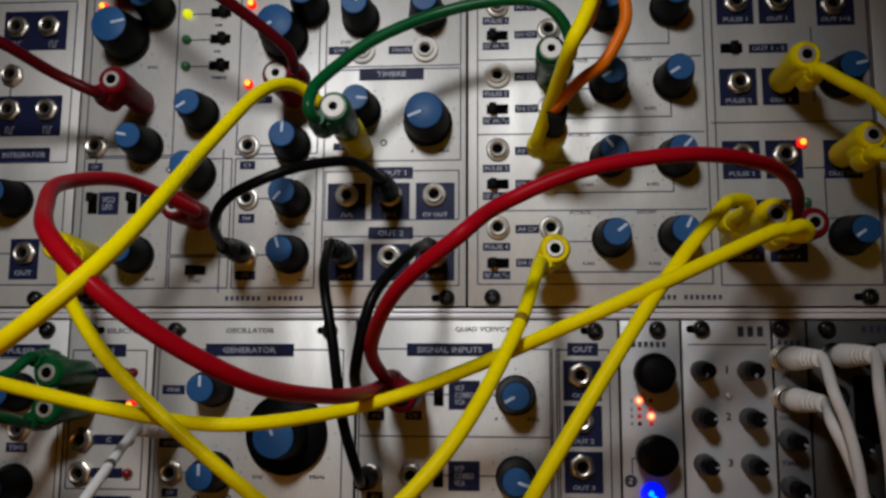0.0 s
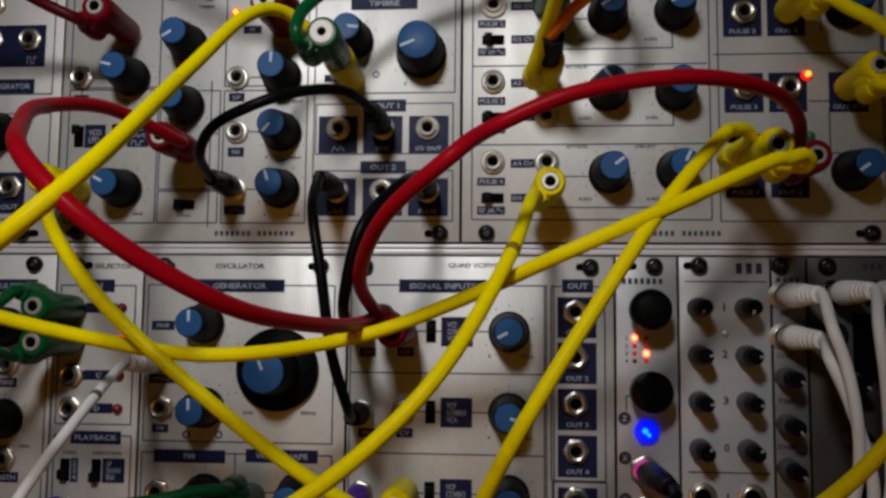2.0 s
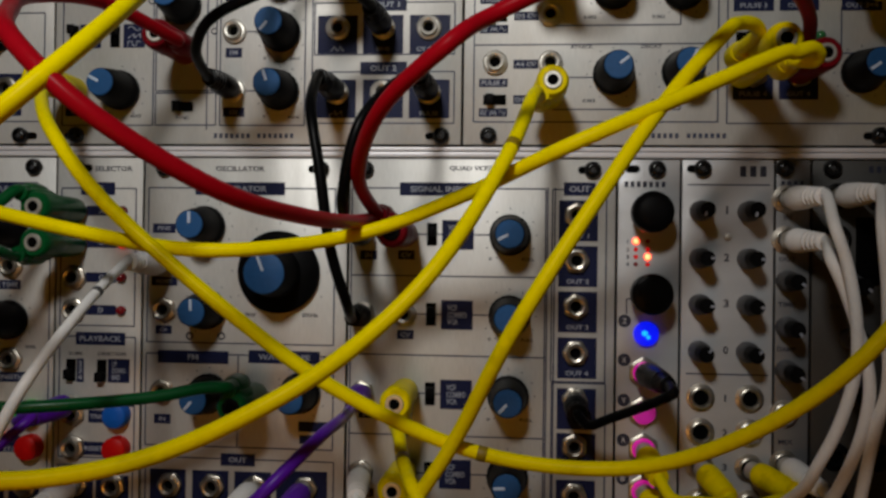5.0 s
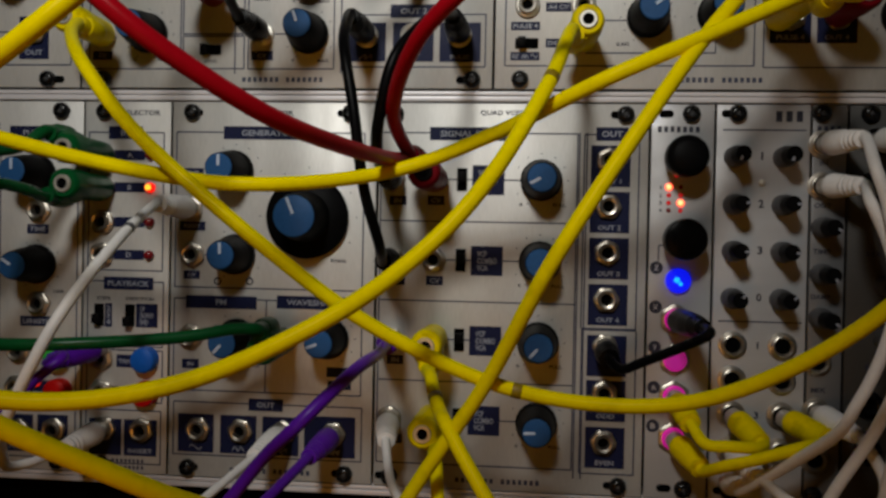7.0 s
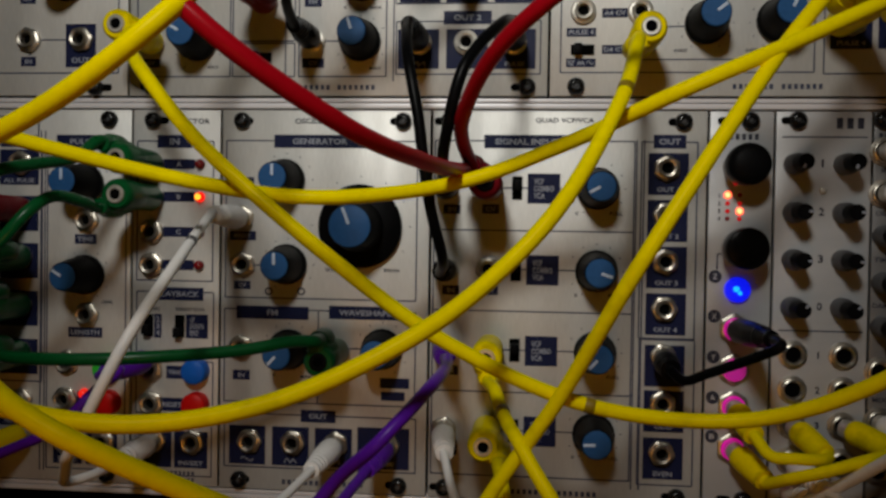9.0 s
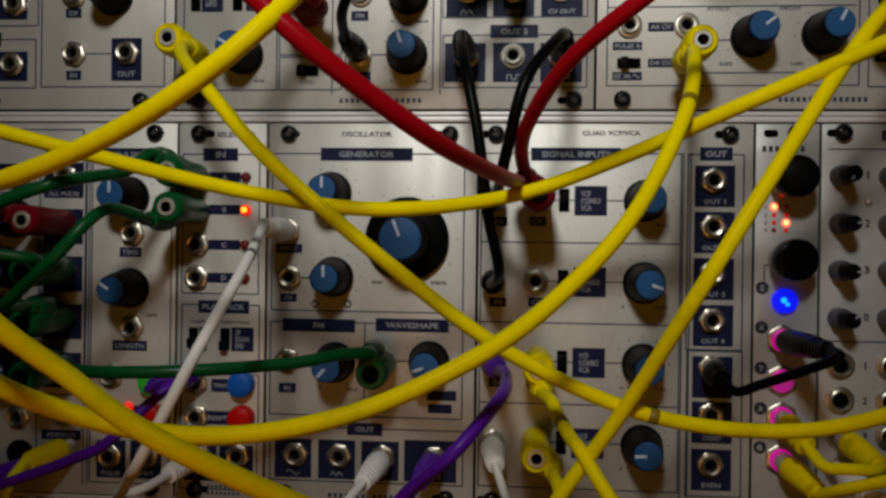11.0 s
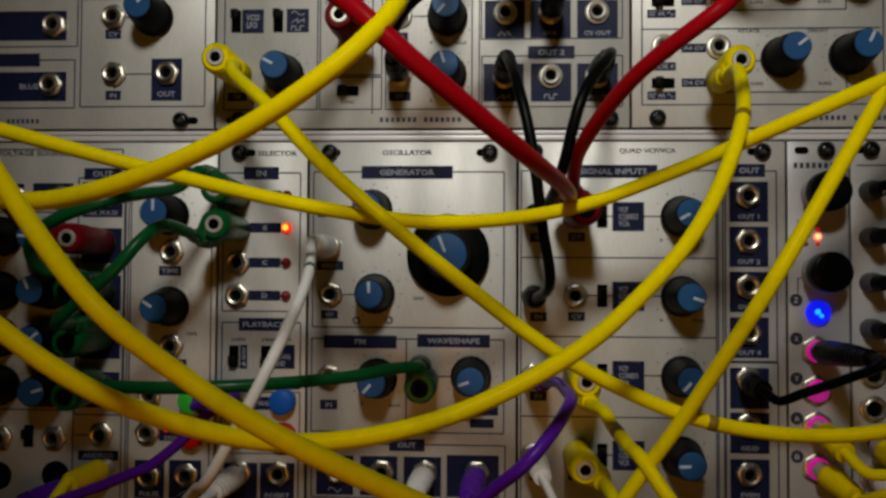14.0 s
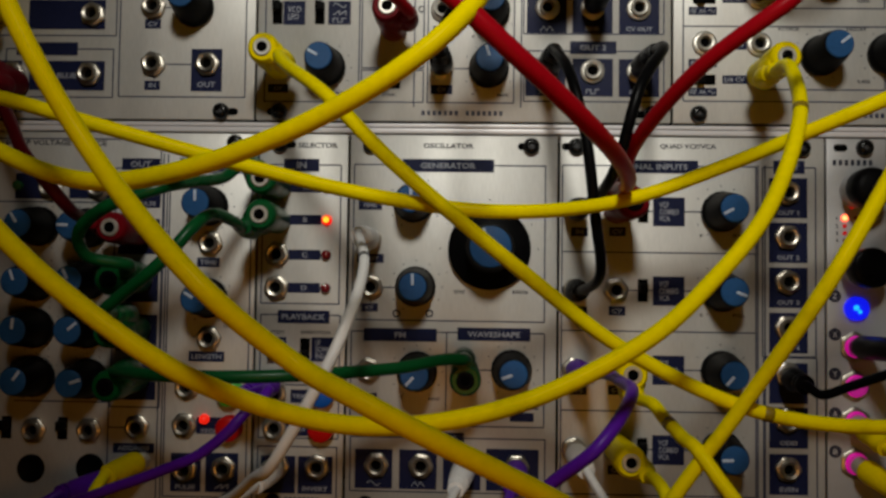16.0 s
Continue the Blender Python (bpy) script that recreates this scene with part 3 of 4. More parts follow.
bars_on(u3, 72.5, 3.2, 28.5, 1.9, 15)
for x, s in ((8.8, 0.4), (134.5, -2.6)):
    screw(u3, x, 3.2, s)
    screw(u3, x, 125.6, s)
screw(u4, 148, 3.2, 2)
screw(u4, 172, 3.2, 2)

# ---- lower row ----
l0 = module_at("sequencer_module", -262.0, -141.4, *Z_LO, "silver step sequencer module with crowded blue knobs", M_PANEL, FACE)
l1 = module_at("selector_module", -141.0, -110.0, *Z_LO, "narrow silver selector module with red indicator lights", M_PANEL, FACE)
l2 = module_at("waveform_module", -109.6, -38.3, *Z_LO, "silver oscillator module with one very large knob", M_PANEL, FACE)
l3 = module_at("filter_module", -37.9, 51.3, *Z_LO, "silver quad filter module with a column of outputs", M_PANEL, FACE)
l4 = module_at("effects_module", 51.7, 72.0, *Z_LO, "slim aluminium effects module with coloured lit sockets", M_ALU, "brushed aluminium panel")
l5 = module_at("mixer_module", 72.4, 102.0, *Z_LO, "slim aluminium mixer module with two columns of small knobs", M_ALU, "brushed aluminium panel")
l6 = module_at("reverb_module", 102.4, 113.4, *Z_LO, "very slim grey aluminium reverb module", M_ALU2, "grey aluminium panel")
l7 = module_at("utility_module", 113.8, 178.0, *Z_LO, "dark utility module behind white cables", M_DARKPANEL, "dark painted panel")

# sequencer module
lines(l0, [(-157.4, -73.6, 28.4, 110.6), (-208, -18.0, 66, 22), (-182, -58, 17, 82)],
      [(-224, -97.5, -191, -97.5), (-191, -97.5, -191, -128), (-191, -106, -180, -106), (-172.5, -12, -172.5, -130), (-174, -12, -174, -130)],
      [(x, z, 8.4) for x in (-157.6,) for z in (-30, -61.5)] + [(x, z, 8.2) for x in (-216.6, -198.8) for z in (-37.8, -56.4, -72.6, -89.4)])
for x, z, a in ((-216.4, -37.6, -32), (-199.0, -38.0, -88), (-216.8, -56.6, -20), (-199.0, -55.9, -25), (-217.0, -72.6, 5), (-198.8, -72.4, 50), (-216.3, -89.1, 35), (-197.8, -89.5, 72), (-157.8, -30.0, 0), (-157.3, -61.4, -58)):
    knob(l0, x, z, a)
plate(l0, -158.2, -15.6, 20.4, 4.6, "PULSER", 2.0)
plate(l0, -182.0, -15.6, 13.2, 4.0, "OUT", 2.1)
plate(l0, -157.7, -49.2, 7.8, 3.3, "TIME", 1.7)
plate(l0, -157.6, -81.4, 12.3, 3.5, "LENGTH", 1.7)
plate(l0, -181.9, -112.9, 14.2, 3.4, "ADDRESS", 1.6)
plate(l0, -217.9, -23.5, 15.7, 8.9)
plate(l0, -199.7, -23.3, 14.3, 8.9)
for k, z in enumerate((-24.6, -40.6, -57.0, -73.6, -90.4)):
    plate(l0, -182.0, z, 14.2, 12.2, "ALL PULSE" if k == 0 else "", 1.5, -4.6)
    jack(l0, -181.0, z + 1.4)
for x, z in ((-216.2, -107.2), (-197.1, -106.9), (-180.6, -105.6), (-163.8, -119.6), (-150.6, -119.0), (-164.4, -104.6), (-156.9, -42.6), (-156.7, -75.1), (-163.8, -91.8), (-213, -24), (-196, -24)):
    jack(l0, x, z)
for x, z in ((-217.1, -120.4), (-196.7, -119.8)):
    part("dimple", lathe([(4.8, 0.0), (4.8, 0.5), (4.2, 0.7), (3.6, 0.3)], 26), l0, (x, 0, z), mat=M_BLACK, label="flat black disc")
for x in (-226, -206.5):
    switch(l0, x, -106.6, True, 0.5)
plate(l0, -163.8, -120.7, 10.4, 13.0, "PULSE", 1.6, -4.9)
plate(l0, -151.4, -120.6, 11.2, 13.2)
wave(l0, -151.4, -125.2, "saw", 4.4, 1.6)
plate(l0, -156.0, -104.8, 9, 5.6, "STOP", 1.5, -1.8)
led(l0, -157.7, -102.6, "soft")
led(l0, -224.7, -23.4, "green")
button(l0, -148.7, -105.3, M_BTN_RED, "round red push button")
button(l0, -148.8, -93.4, M_BTN_GREEN, "round lit green push button")
words_on(l0, -212, -8.4, "8-STEP VOLTAGE SOURCE", 40, 1.9)
words_on(l0, -149.8, -70.8, "100%", 4.8, 1.2)
screw(l0, -149.2, -8.0, 0.6)
screw(l0, -149.2, -130.0, 0.6)
screw(l0, -255, -8.0, -2)
screw(l0, -255, -130.0, -2)

# selector module
lines(l1, [(-125.9, -39.1, 26.8, 47.6), (-125.6, -78.0, 27.2, 22.5), (-125.6, -99.5, 27.2, 18.0), (-125.8, -120.6, 27.0, 18.5)],
      [(-133.8, z, -118, z) for z in (-23.2, -34.3, -46.2, -57.6)])
plate(l1, -126.2, -15.4, 12.2, 4.4, "IN", 2.2)
for z, c, s in ((-23.1, "A", "off"), (-34.2, "B", "on"), (-46.2, "C", "off"), (-57.5, "D", "off")):
    plate(l1, -124.6, z, 11.0, 3.4, c, 1.7)
    led(l1, -117.1, z, s)
    jack(l1, -133.9, z)
plate(l1, -124.5, -67.4, 17.8, 4.4, "PLAYBACK", 1.9)
words_on(l1, -133.4, -72.7, "STEPS", 6.0, 1.2)
words_on(l1, -120.3, -72.6, "DIRECTION", 10.6, 1.2)
switch(l1, -134.9, -78.4, True, -0.6)
switch(l1, -123.8, -78.4, True, -1)
plate(l1, -131.6, -78.5, 2.6, 8.2, "2\n3\n4", 6.6)
plate(l1, -117.8, -78.4, 7.8, 8.2, "UP\nDOWN\nRND", 6.4)
plate(l1, -125.2, -94.3, 6.5, 4.4, "TRIG", 1.5)
plate(l1, -126.2, -105.4, 9.6, 4.6, "RESET", 1.6)
button(l1, -117.5, -93.4, M_BTN_BLUE, "round blue push button")
button(l1, -117.4, -105.0, M_BTN_RED, "round red push button")
for x, z in ((-133.5, -105.1), (-118.8, -117.9), (-133.8, -93.3), (-132.4, -117.8)):
    jack(l1, x, z)
plate(l1, -119.5, -120.8, 11.8, 12.6, "INVERT", 1.6, -4.6)
plate(l1, -132.2, -120.8, 11.7, 12.6)
words_on(l1, -120.7, -8.5, "SELECTOR", 14.0, 1.8)
bars_on(l1, -124, -128.9, 12, 1.4, 8)
bars_on(l1, -124, -131.2, 12, 1.4, 8)
screw(l1, -133.6, -8.3, 3.0)
screw(l1, -133.6, -130.0, 2.0)

# waveform module
lines(l2, [(-75.3, -41.5, 65.3, 53.1), (-75.3, -87.7, 65.5, 31.5), (-74.9, -116.6, 65.7, 18.2)],
      [(-75.6, -72, -75.6, -103.4), (-101.7, -57.0, -88, -57.0), (-101.9, -85, -88, -85), (-69, -84.5, -54, -84.5), (-101.7, -62, -101.7, -57)],
      [(-87.0, -28.0, 8.8), (-86.2, -56.6, 8.8), (-85.6, -85.3, 8.8), (-53.6, -84.2, 8.8), (-61.5, -43.3, 16.6)])
knob(l2, -87.4, -28.0, 0)
knob(l2, -86.4, -56.5, -2)
knob(l2, -85.4, -85.2, -138)
knob(l2, -53.6, -84.2, -110)
knob(l2, -61.5, -43.4, -22, KNOB_H, "very large black knob with a wide collar")
plate(l2, -75.8, -15.1, 31.3, 4.4, "GENERATOR", 2.0)
for x, z, w, h, s in ((-102.3, -28.9, 8.0, 3.2, "FINE"), (-102.0, -47.1, 9.1, 3.1, "RESET"), (-102.0, -63.8, 5.7, 2.9, "CV"), (-91.4, -73.0, 24.9, 4.4, "FM"), (-59.6, -72.4, 24.7, 4.4, "WAVESHAPE"), (-102.0, -94.4, 5.9, 3.3, "IN"),
                      (-49.4, -95.7, 9.9, 3.4, ""), (-49.9, -100.1, 8.0, 3.0, ""), (-75.2, -107.7, 12.0, 4.2, "OUT")):
    plate(l2, x, z, w, h, s)
for x, s in ((-99.7, "sine"), (-84.7, "tri"), (-69.9, "saw")):
    plate(l2, x, -118.2, 12.7, 13.2)
    wave(l2, x, -123.0, s)
    jack(l2, x + 1.0, -116.7)
plate(l2, -52.9, -117.8, 17.6, 14.0, "SHAPE", 1.6, -5.2)
for x, z in ((-101.6, -56.8), (-101.9, -84.9), (-102.2, -41.0), (-69.0, -85.2), (-51.5, -116.5)):
    jack(l2, x, z)
words_on(l2, -75.8, -8.3, "OSCILLATOR", 19.0, 1.8)
words_on(l2, -50.9, -57.9, "20kHz", 6.6, 1.3)
words_on(l2, -71.6, -58.1, "5Hz", 4.6, 1.3)
words_on(l2, -79.5, -94.4, "MAX", 4.4, 1.1)
words_on(l2, -90.6, -94.0, "0", 1.0, 1.1)
for x, z in ((-92.8, -65.8), (-81.6, -65.6)):
    part("ring_mark", lathe([(1.4, 0.0), (1.4, 0.06), (0.8, 0.06), (0.8, 0.0)], 18, False), l2, (x, 0, z), mat=M_INK)
bars_on(l2, -73.6, -130.4, 28.5, 1.9, 15)
for x, s in ((-102.3, 1.2), (-47.6, -2.2)):
    screw(l2, x, -8.3, s)
    screw(l2, x, -130.0, s)

# filter module
ROW4 = (-30.0, -56.8, -83.4, -110.0)
lines(l3, [(-4.3, -69.9, 65.1, 110.7), (39.3, -46.5, 17.7, 63.6), (39.6, -102.4, 17.6, 47.4)],
      [(-36.8, -44.0, 28.2, -44.0), (-36.8, -70.6, 28.2, -70.6), (-36.8, -97.4, 28.2, -97.4), (31.3, -128, 31.3, -14), (28.9, -128, 28.9, -14)]
      + [(-18.6, z, 16.4, z) for z in ROW4], [(16.5, z, 8.8) for z in ROW4])
for z, a in zip(ROW4, (-118, 108, -138, -92)):
    knob(l3, 16.5, z, a)
    switch(l3, -9.6, z, True, 0.4)
    plate(l3, -0.9, z - 0.1, 10.6, 9.8, "VCF\nCOMBO\nVCA", 6.6)
    jack(l3, -32.6, z - 0.3)
    jack(l3, -18.7, z)
    plate(l3, -31.0, z - 7.2, 5.6, 3.1, "IN", 1.6)
    plate(l3, -18.2, z - 7.0, 5.6, 3.1, "CV", 1.6)
    words_on(l3, 22.6, z - 8.0, "FULL", 4.6, 1.2)
    words_on(l3, 10.0, z - 8.0, "0", 1.0, 1.2)
plate(l3, -5.9, -14.8, 29.5, 4.4, "SIGNAL INPUTS", 2.0)
plate(l3, 39.3, -14.5, 10.4, 4.4, "OUT", 2.0)
for k, (zb, zj) in enumerate(((-25.0, -23.2), (-40.1, -38.2), (-55.2, -53.3), (-70.4, -68.6), (-87.2, -84.0), (-102.0, -99.3), (-117.4, -115.5))):
    plate(l3, 39.0, zb, 12.8, 13.5, "OUT %d" % (k + 1) if k < 4 else ("", "ODD", "EVEN")[k - 4], 1.6, -5.0)
    jack(l3, 38.4, zj)
words_on(l3, 5.5, -7.9, "QUAD VCF/VCA", 23.4, 1.9)
bars_on(l3, 3.9, -130.2, 28.5, 1.9, 15)
for x, s in ((-32.3, -2.6), (43.4, -2.4)):
    screw(l3, x, -8.2, s)
    screw(l3, x, -129.8, s)

# effects module
DOME = mesh_of(lathe([(6.0, 6.5), (6.5, 7.2), (6.6, 11.5), (6.4, 12.8), (5.6, 13.9), (4.0, 14.5), (1.2, 14.8)], 36), M_BLACK)
FLAT = mesh_of(lathe([(6.0, 6.0), (6.5, 6.8), (6.6, 12.4), (6.2, 13.2), (5.2, 13.6)], 36), M_BLACKG)
SLEEVE = mesh_of(lathe([(5.6, 0.0), (5.6, 1.0), (5.4, 6.7)], 32), M_ALU)
GLOW = mesh_of(lathe([(3.7, 0.0), (3.7, 1.6), (3.5, 2.1), (3.0, 2.3), (2.0, 2.4)], 28), M_MAGLIT)
GLOW_CORE = mesh_of(lathe([(3.3, 2.5), (3.3, 2.8), (2.2, 3.0), (0.8, 3.1)], 28), M_MAGCORE)
COLLAR = nut_mesh(6, 5.1, 1.2, M_BRASSY)
GLOWB = mesh_of(lathe([(4.0, 0.0), (4.0, 1.5), (3.7, 1.9), (2.6, 2.1)], 28), M_BLUELIT)
for mesh, z, words in ((DOME, -22.4, "domed black knob"), (FLAT, -48.5, "flat-topped black knob")):
    k = part("knob", mesh, l4, (61.6, 0, z), label=words)
    part("sleeve", SLEEVE, k, (61.6, 0, z), label="pale aluminium sleeve")
# red reflections of the indicator lights at the knobs, drawn as glowing dots
for x, z in ((60.2, -27.7), (62.3, -43.7)):
    part("led_or_glint", LED_DOT["dim"], l4, (x, 0, z), label="red reflection beside a knob, drawn as a glowing dot")
for k, z in enumerate((-31.7, -34.3, -36.7, -39.1)):
    words_on(l4, 55.2, z, "1234"[k], 0.9, 1.3)
bars_on(l4, 60.5, -12.8, 14.0, 2.2, 7, M_INK)
for x, sts in ((57.8, "onx-"), (61.6, "-xox")):
    for k, c in enumerate(sts):
        d = "on" if c == "o" else ("dim" if c in "nx" else "off")
        dot = part("led_or_glint", LED_DOT[d], l4, (x, 0, (-31.5, -34.2, -36.65, -39.1)[k]))
        if d == "on":
            part("core", lathe([(0.8, 0.42), (0.8, 0.55), (0.6, 0.62)], 14), dot, (x, 0, (-31.5, -34.2, -36.65, -39.1)[k]), mat=M_HOT)
for c, z in zip("ZXYAB", (-57.8, -70.6, -83.8, -96.9, -109.5)):
    p = part("round_label", lathe([(2.1, 0.0), (2.1, 0.08)], 22), l4, (54.4, 0, z), mat=M_INK)
    part("lettering", lettering(c, 1.6, 1.8, M_ALU), p, (54.4, -0.12, z))
b = part("jack", GLOWB, l4, (61.3, 0, -61.9), label="socket glowing deep blue")
part("glow", lathe([(1.0, 2.0), (1.0, 2.2), (0.8, 2.25)], 12), b, (60.7, 0, -61.6), mat=M_CYAN)
part("glow", lathe([(0.7, 2.0), (0.7, 2.2), (0.5, 2.25)], 12), b, (61.9, 0, -62.9), mat=M_CYAN)
for z in (-74.6, -87.6, -99.6, -113.2):
    lit = part("jack", GLOW, l4, (60.8, 0, z), label="socket glowing magenta")
    part("nut", COLLAR, lit, (60.8, 0, z), label="worn nickel hex nut")
    part("core", GLOW_CORE, lit, (60.8, 0, z), label="glowing pink light")
lines(l4, [], [(55.0, -50.5, 57.5, -50.5), (55.0, -55.5, 55.0, -50.5)])
screw(l4, 64.3, -7.8, 0.8)
part("slotted_hole", OBLONG, l4, (56.5, 0, -7.8))
screw(l4, 64.3, -129.8, -6)

# mixer module
TRIM = mesh_of(lathe([(2.7, 0.0), (2.6, 2.0), (2.55, 12.2), (2.3, 13.0)], 24), M_BLACK)
TRIM_BASE = mesh_of(lathe([(3.4, 0.0), (3.4, 4.0), (3.1, 5.6), (2.7, 6.2)], 24), M_GREYP)
TICK = mesh_of(block(0.8, 0.3, 1.4, 0.1, 0, -13.05, 1.7), M_WHITE)
for i, z in enumerate((-21.5, -36.9, -51.9, -67.1)):
    for x, a in ((78.3, (-155, 85, 90, 40)[i]), (93.6, (-160, 92, 95, 45)[i])):
        k = part("knob", TRIM, l5, (x, 0, z), label="small black knob")
        part("skirt", TRIM_BASE, k, (x, 0, z), label="grey skirt")
        part("pointer", TICK, k, (x, 0, z), (0, radians(a), 0), "white pointer tip")
    words_on(l5, 87.0, z + 0.4, "1230"[i], 1.7, 2.6)
for i, z in enumerate((-82.3, -93.5, -104.8, -116.4)):
    for x in (79.1, 94.7):
        jack(l5, x, z, "mini")
    words_on(l5, 87.0, z, "1230"[i], 1.5, 2.3)
bars_on(l5, 95.2, -8.4, 9.6, 4.0, 3, M_INK)
lines(l5, [], [(74.5, -12.8, 100.5, -12.8), (74.5, -74.6, 100.5, -74.6)])
part("led_or_glint", lathe([(1.2, 0.0), (1.2, 0.5), (0.9, 1.0), (0.3, 1.2)], 16), l5, (87.2, 0, -29.8), mat=M_NICKEL, label="small clear indicator")
screw(l5, 78.9, -7.6, -2.6)
screw(l5, 78.9, -129.8, -2.6)

# reverb module
for z, a in ((-43.9, 120), (-58.8, 150), (-72.8, 125)):
    k = part("knob", TRIM, l6, (106.0, 0, z), label="small black knob")
    part("skirt", TRIM_BASE, k, (106.0, 0, z), label="grey skirt")
    part("pointer", TICK, k, (106.0, 0, z), (0, radians(a), 0), "white pointer tip")
for z in (-17.3, -30.6, -87.0, -103.0, -118.5):
    jack(l6, 105.6, z, "mini")
bars_on(l6, 107.6, -12.3, 8.0, 2.2, 4, M_INK)
for z, s in ((-23.2, "IN"), (-36.8, "OUT"), (-51.5, "TIME"), (-66.0, "DAMP"), (-96.0, "MIX")):
    words_on(l6, 106.2, z, s, 6.0, 1.6)
screw(l6, 105.0, -7.4, 0.6)
screw(l6, 105.0, -129.8, 0.6)

# utility module
for x, z in ((121.6, -16.5), (134.5, -16.5), (147, -16.5), (121.6, -30.0), (121.6, -100), (134.5, -100), (121.6, -115)):
    jack(l7, x, z, "dark")
for z in (-45, -62, -79):
    k = part("knob", TRIM, l7, (126.0, 0, z), label="small black knob")
    part("skirt", TRIM_BASE, k, (126.0, 0, z), label="grey skirt")
    part("pointer", TICK, k, (126.0, 0, z), (0, radians(130), 0), "white pointer tip")
part("display", block(17, 0.4, 22, 0.2, 0, -0.2, 0), l7, (136, 0, -34), mat=M_VOID, label="dark glossy display window")
bars_on(l7, 137.0, -7.6, 12.0, 2.6, 5, M_INK)
bars_on(l7, 122.0, -52.0, 5.0, 1.8, 3, M_INK)
bars_on(l7, 122.0, -88.0, 4.0, 2.0, 2, M_INK)
screw(l7, 119.9, -7.4, 0.6)
screw(l7, 172.0, -7.4, 0.6)

# ---- patch cables ----
def spline(points, n=9):
    """A smooth line through way points (x, y, z in mm)."""
    p = [Vector(q) for q in points]
    p = [2 * p[0] - p[1]] + p + [2 * p[-1] - p[-2]]
    out = []
    for a, b, c, d in zip(p, p[1:], p[2:], p[3:]):
        for k in range(n):
            u = k / n
            out.append(0.5 * (2 * b + (c - a) * u + (2 * a - 5 * b + 4 * c - d) * u * u + (3 * b - a - 3 * c + d) * u ** 3))
    return out + [p[-2]]


def tube(path, radius, seg=14, bm=None):
    """A round cord along a line of mm points; radius may be a list."""
    bm = bm or bmesh.new()
    side = None
    rings = []
    for i, p in enumerate(path):
        d = (path[min(i + 1, len(path) - 1)] - path[max(i - 1, 0)]).normalized()
        if side is None:
            side = d.orthogonal().normalized()
        side = (side - d * side.dot(d)).normalized()
        up = d.cross(side)
        r = radius[i] if isinstance(radius, list) else radius
        rings.append([bm.verts.new((p + (side * math.cos(2 * math.pi * k / seg) + up * math.sin(2 * math.pi * k / seg)) * r) * MM) for k in range(seg)])
    for a, b in zip(rings, rings[1:]):
        for k in range(seg):
            bm.faces.new((a[k], a[(k + 1) % seg], b[(k + 1) % seg], b[k]))
    bm.faces.new(list(reversed(rings[0])))
    bm.faces.new(rings[-1])
    bmesh.ops.recalc_face_normals(bm, faces=bm.faces)
    return bm


def stack_plug(parent, x, z, toward, mat, base=0.0, ring="nickel"):
    """A stackable plug: a barrel with a socket in its head, and beside it a boot from which the cord comes out."""
    b = base
    bm = lathe([(4.2, b + 1.2), (4.5, b + 2.2), (4.6, b + 13), (4.75, b + 15), (4.95, b + 16.5), (5.0, b + 25), (4.75, b + 26.3), (4.1, b + 27.0), (2.7, b + 27.0)], 28)
    plug = part("plug", bm, parent, (x, 0, z), mat=mat)
    t = Vector((toward[0] - x, 0, toward[2] - z)).normalized()
    mid = Vector((x, 0, z))
    web = [mid + t * 2.6 + Vector((0, -(b + h), 0)) for h in (15.5, 16.5, 24.0, 25.4)]
    part("web", tube(web, [3.6, 4.3, 4.3, 3.6], 20), plug, (0, 0, 0), mat=mat)
    out = mid + t * 6.0
    boot = [out + Vector((0, -(b + h), 0)) for h in (14.5, 15.6, 17.5, 23.0, 24.5, 24.6, 28.0)]
    part("boot", tube(boot, [2.4, 3.3, 3.7, 3.6, 3.2, 2.9, 2.5], 20), plug, (0, 0, 0), mat=mat)
    w = 3.55 if ring == "white" else 2.85
    g = 1.35 if ring == "white" else 1.75
    part("ring", lathe([(w, b + 26.6), (w, b + 27.4), (w - 0.35, b + 27.7), (g, b + 27.7), (g - 0.05, b + 27.1)], 26, False), plug, (x, 0, z), mat={"nickel": M_NICKEL, "white": M_WASHER, "brass": M_BRASSY, "dark": M_BLACK}[ring], label={"nickel": "bright nickel ring", "white": "pale shiny ring", "brass": "worn brass ring", "dark": "blackened ring"}[ring])
    # black disc: the shade inside the plug's socket given as plain colour
    part("socket", lathe([(1.75, b + 26.9), (1.75, b + 27.3), (1.6, b + 27.35)], 18), plug, (x, 0, z), mat=M_VOID)
    return out + Vector((0, -(b + 24.0), 0)), out + Vector((0, -(b + 29.5), 0)) + t * 0.8


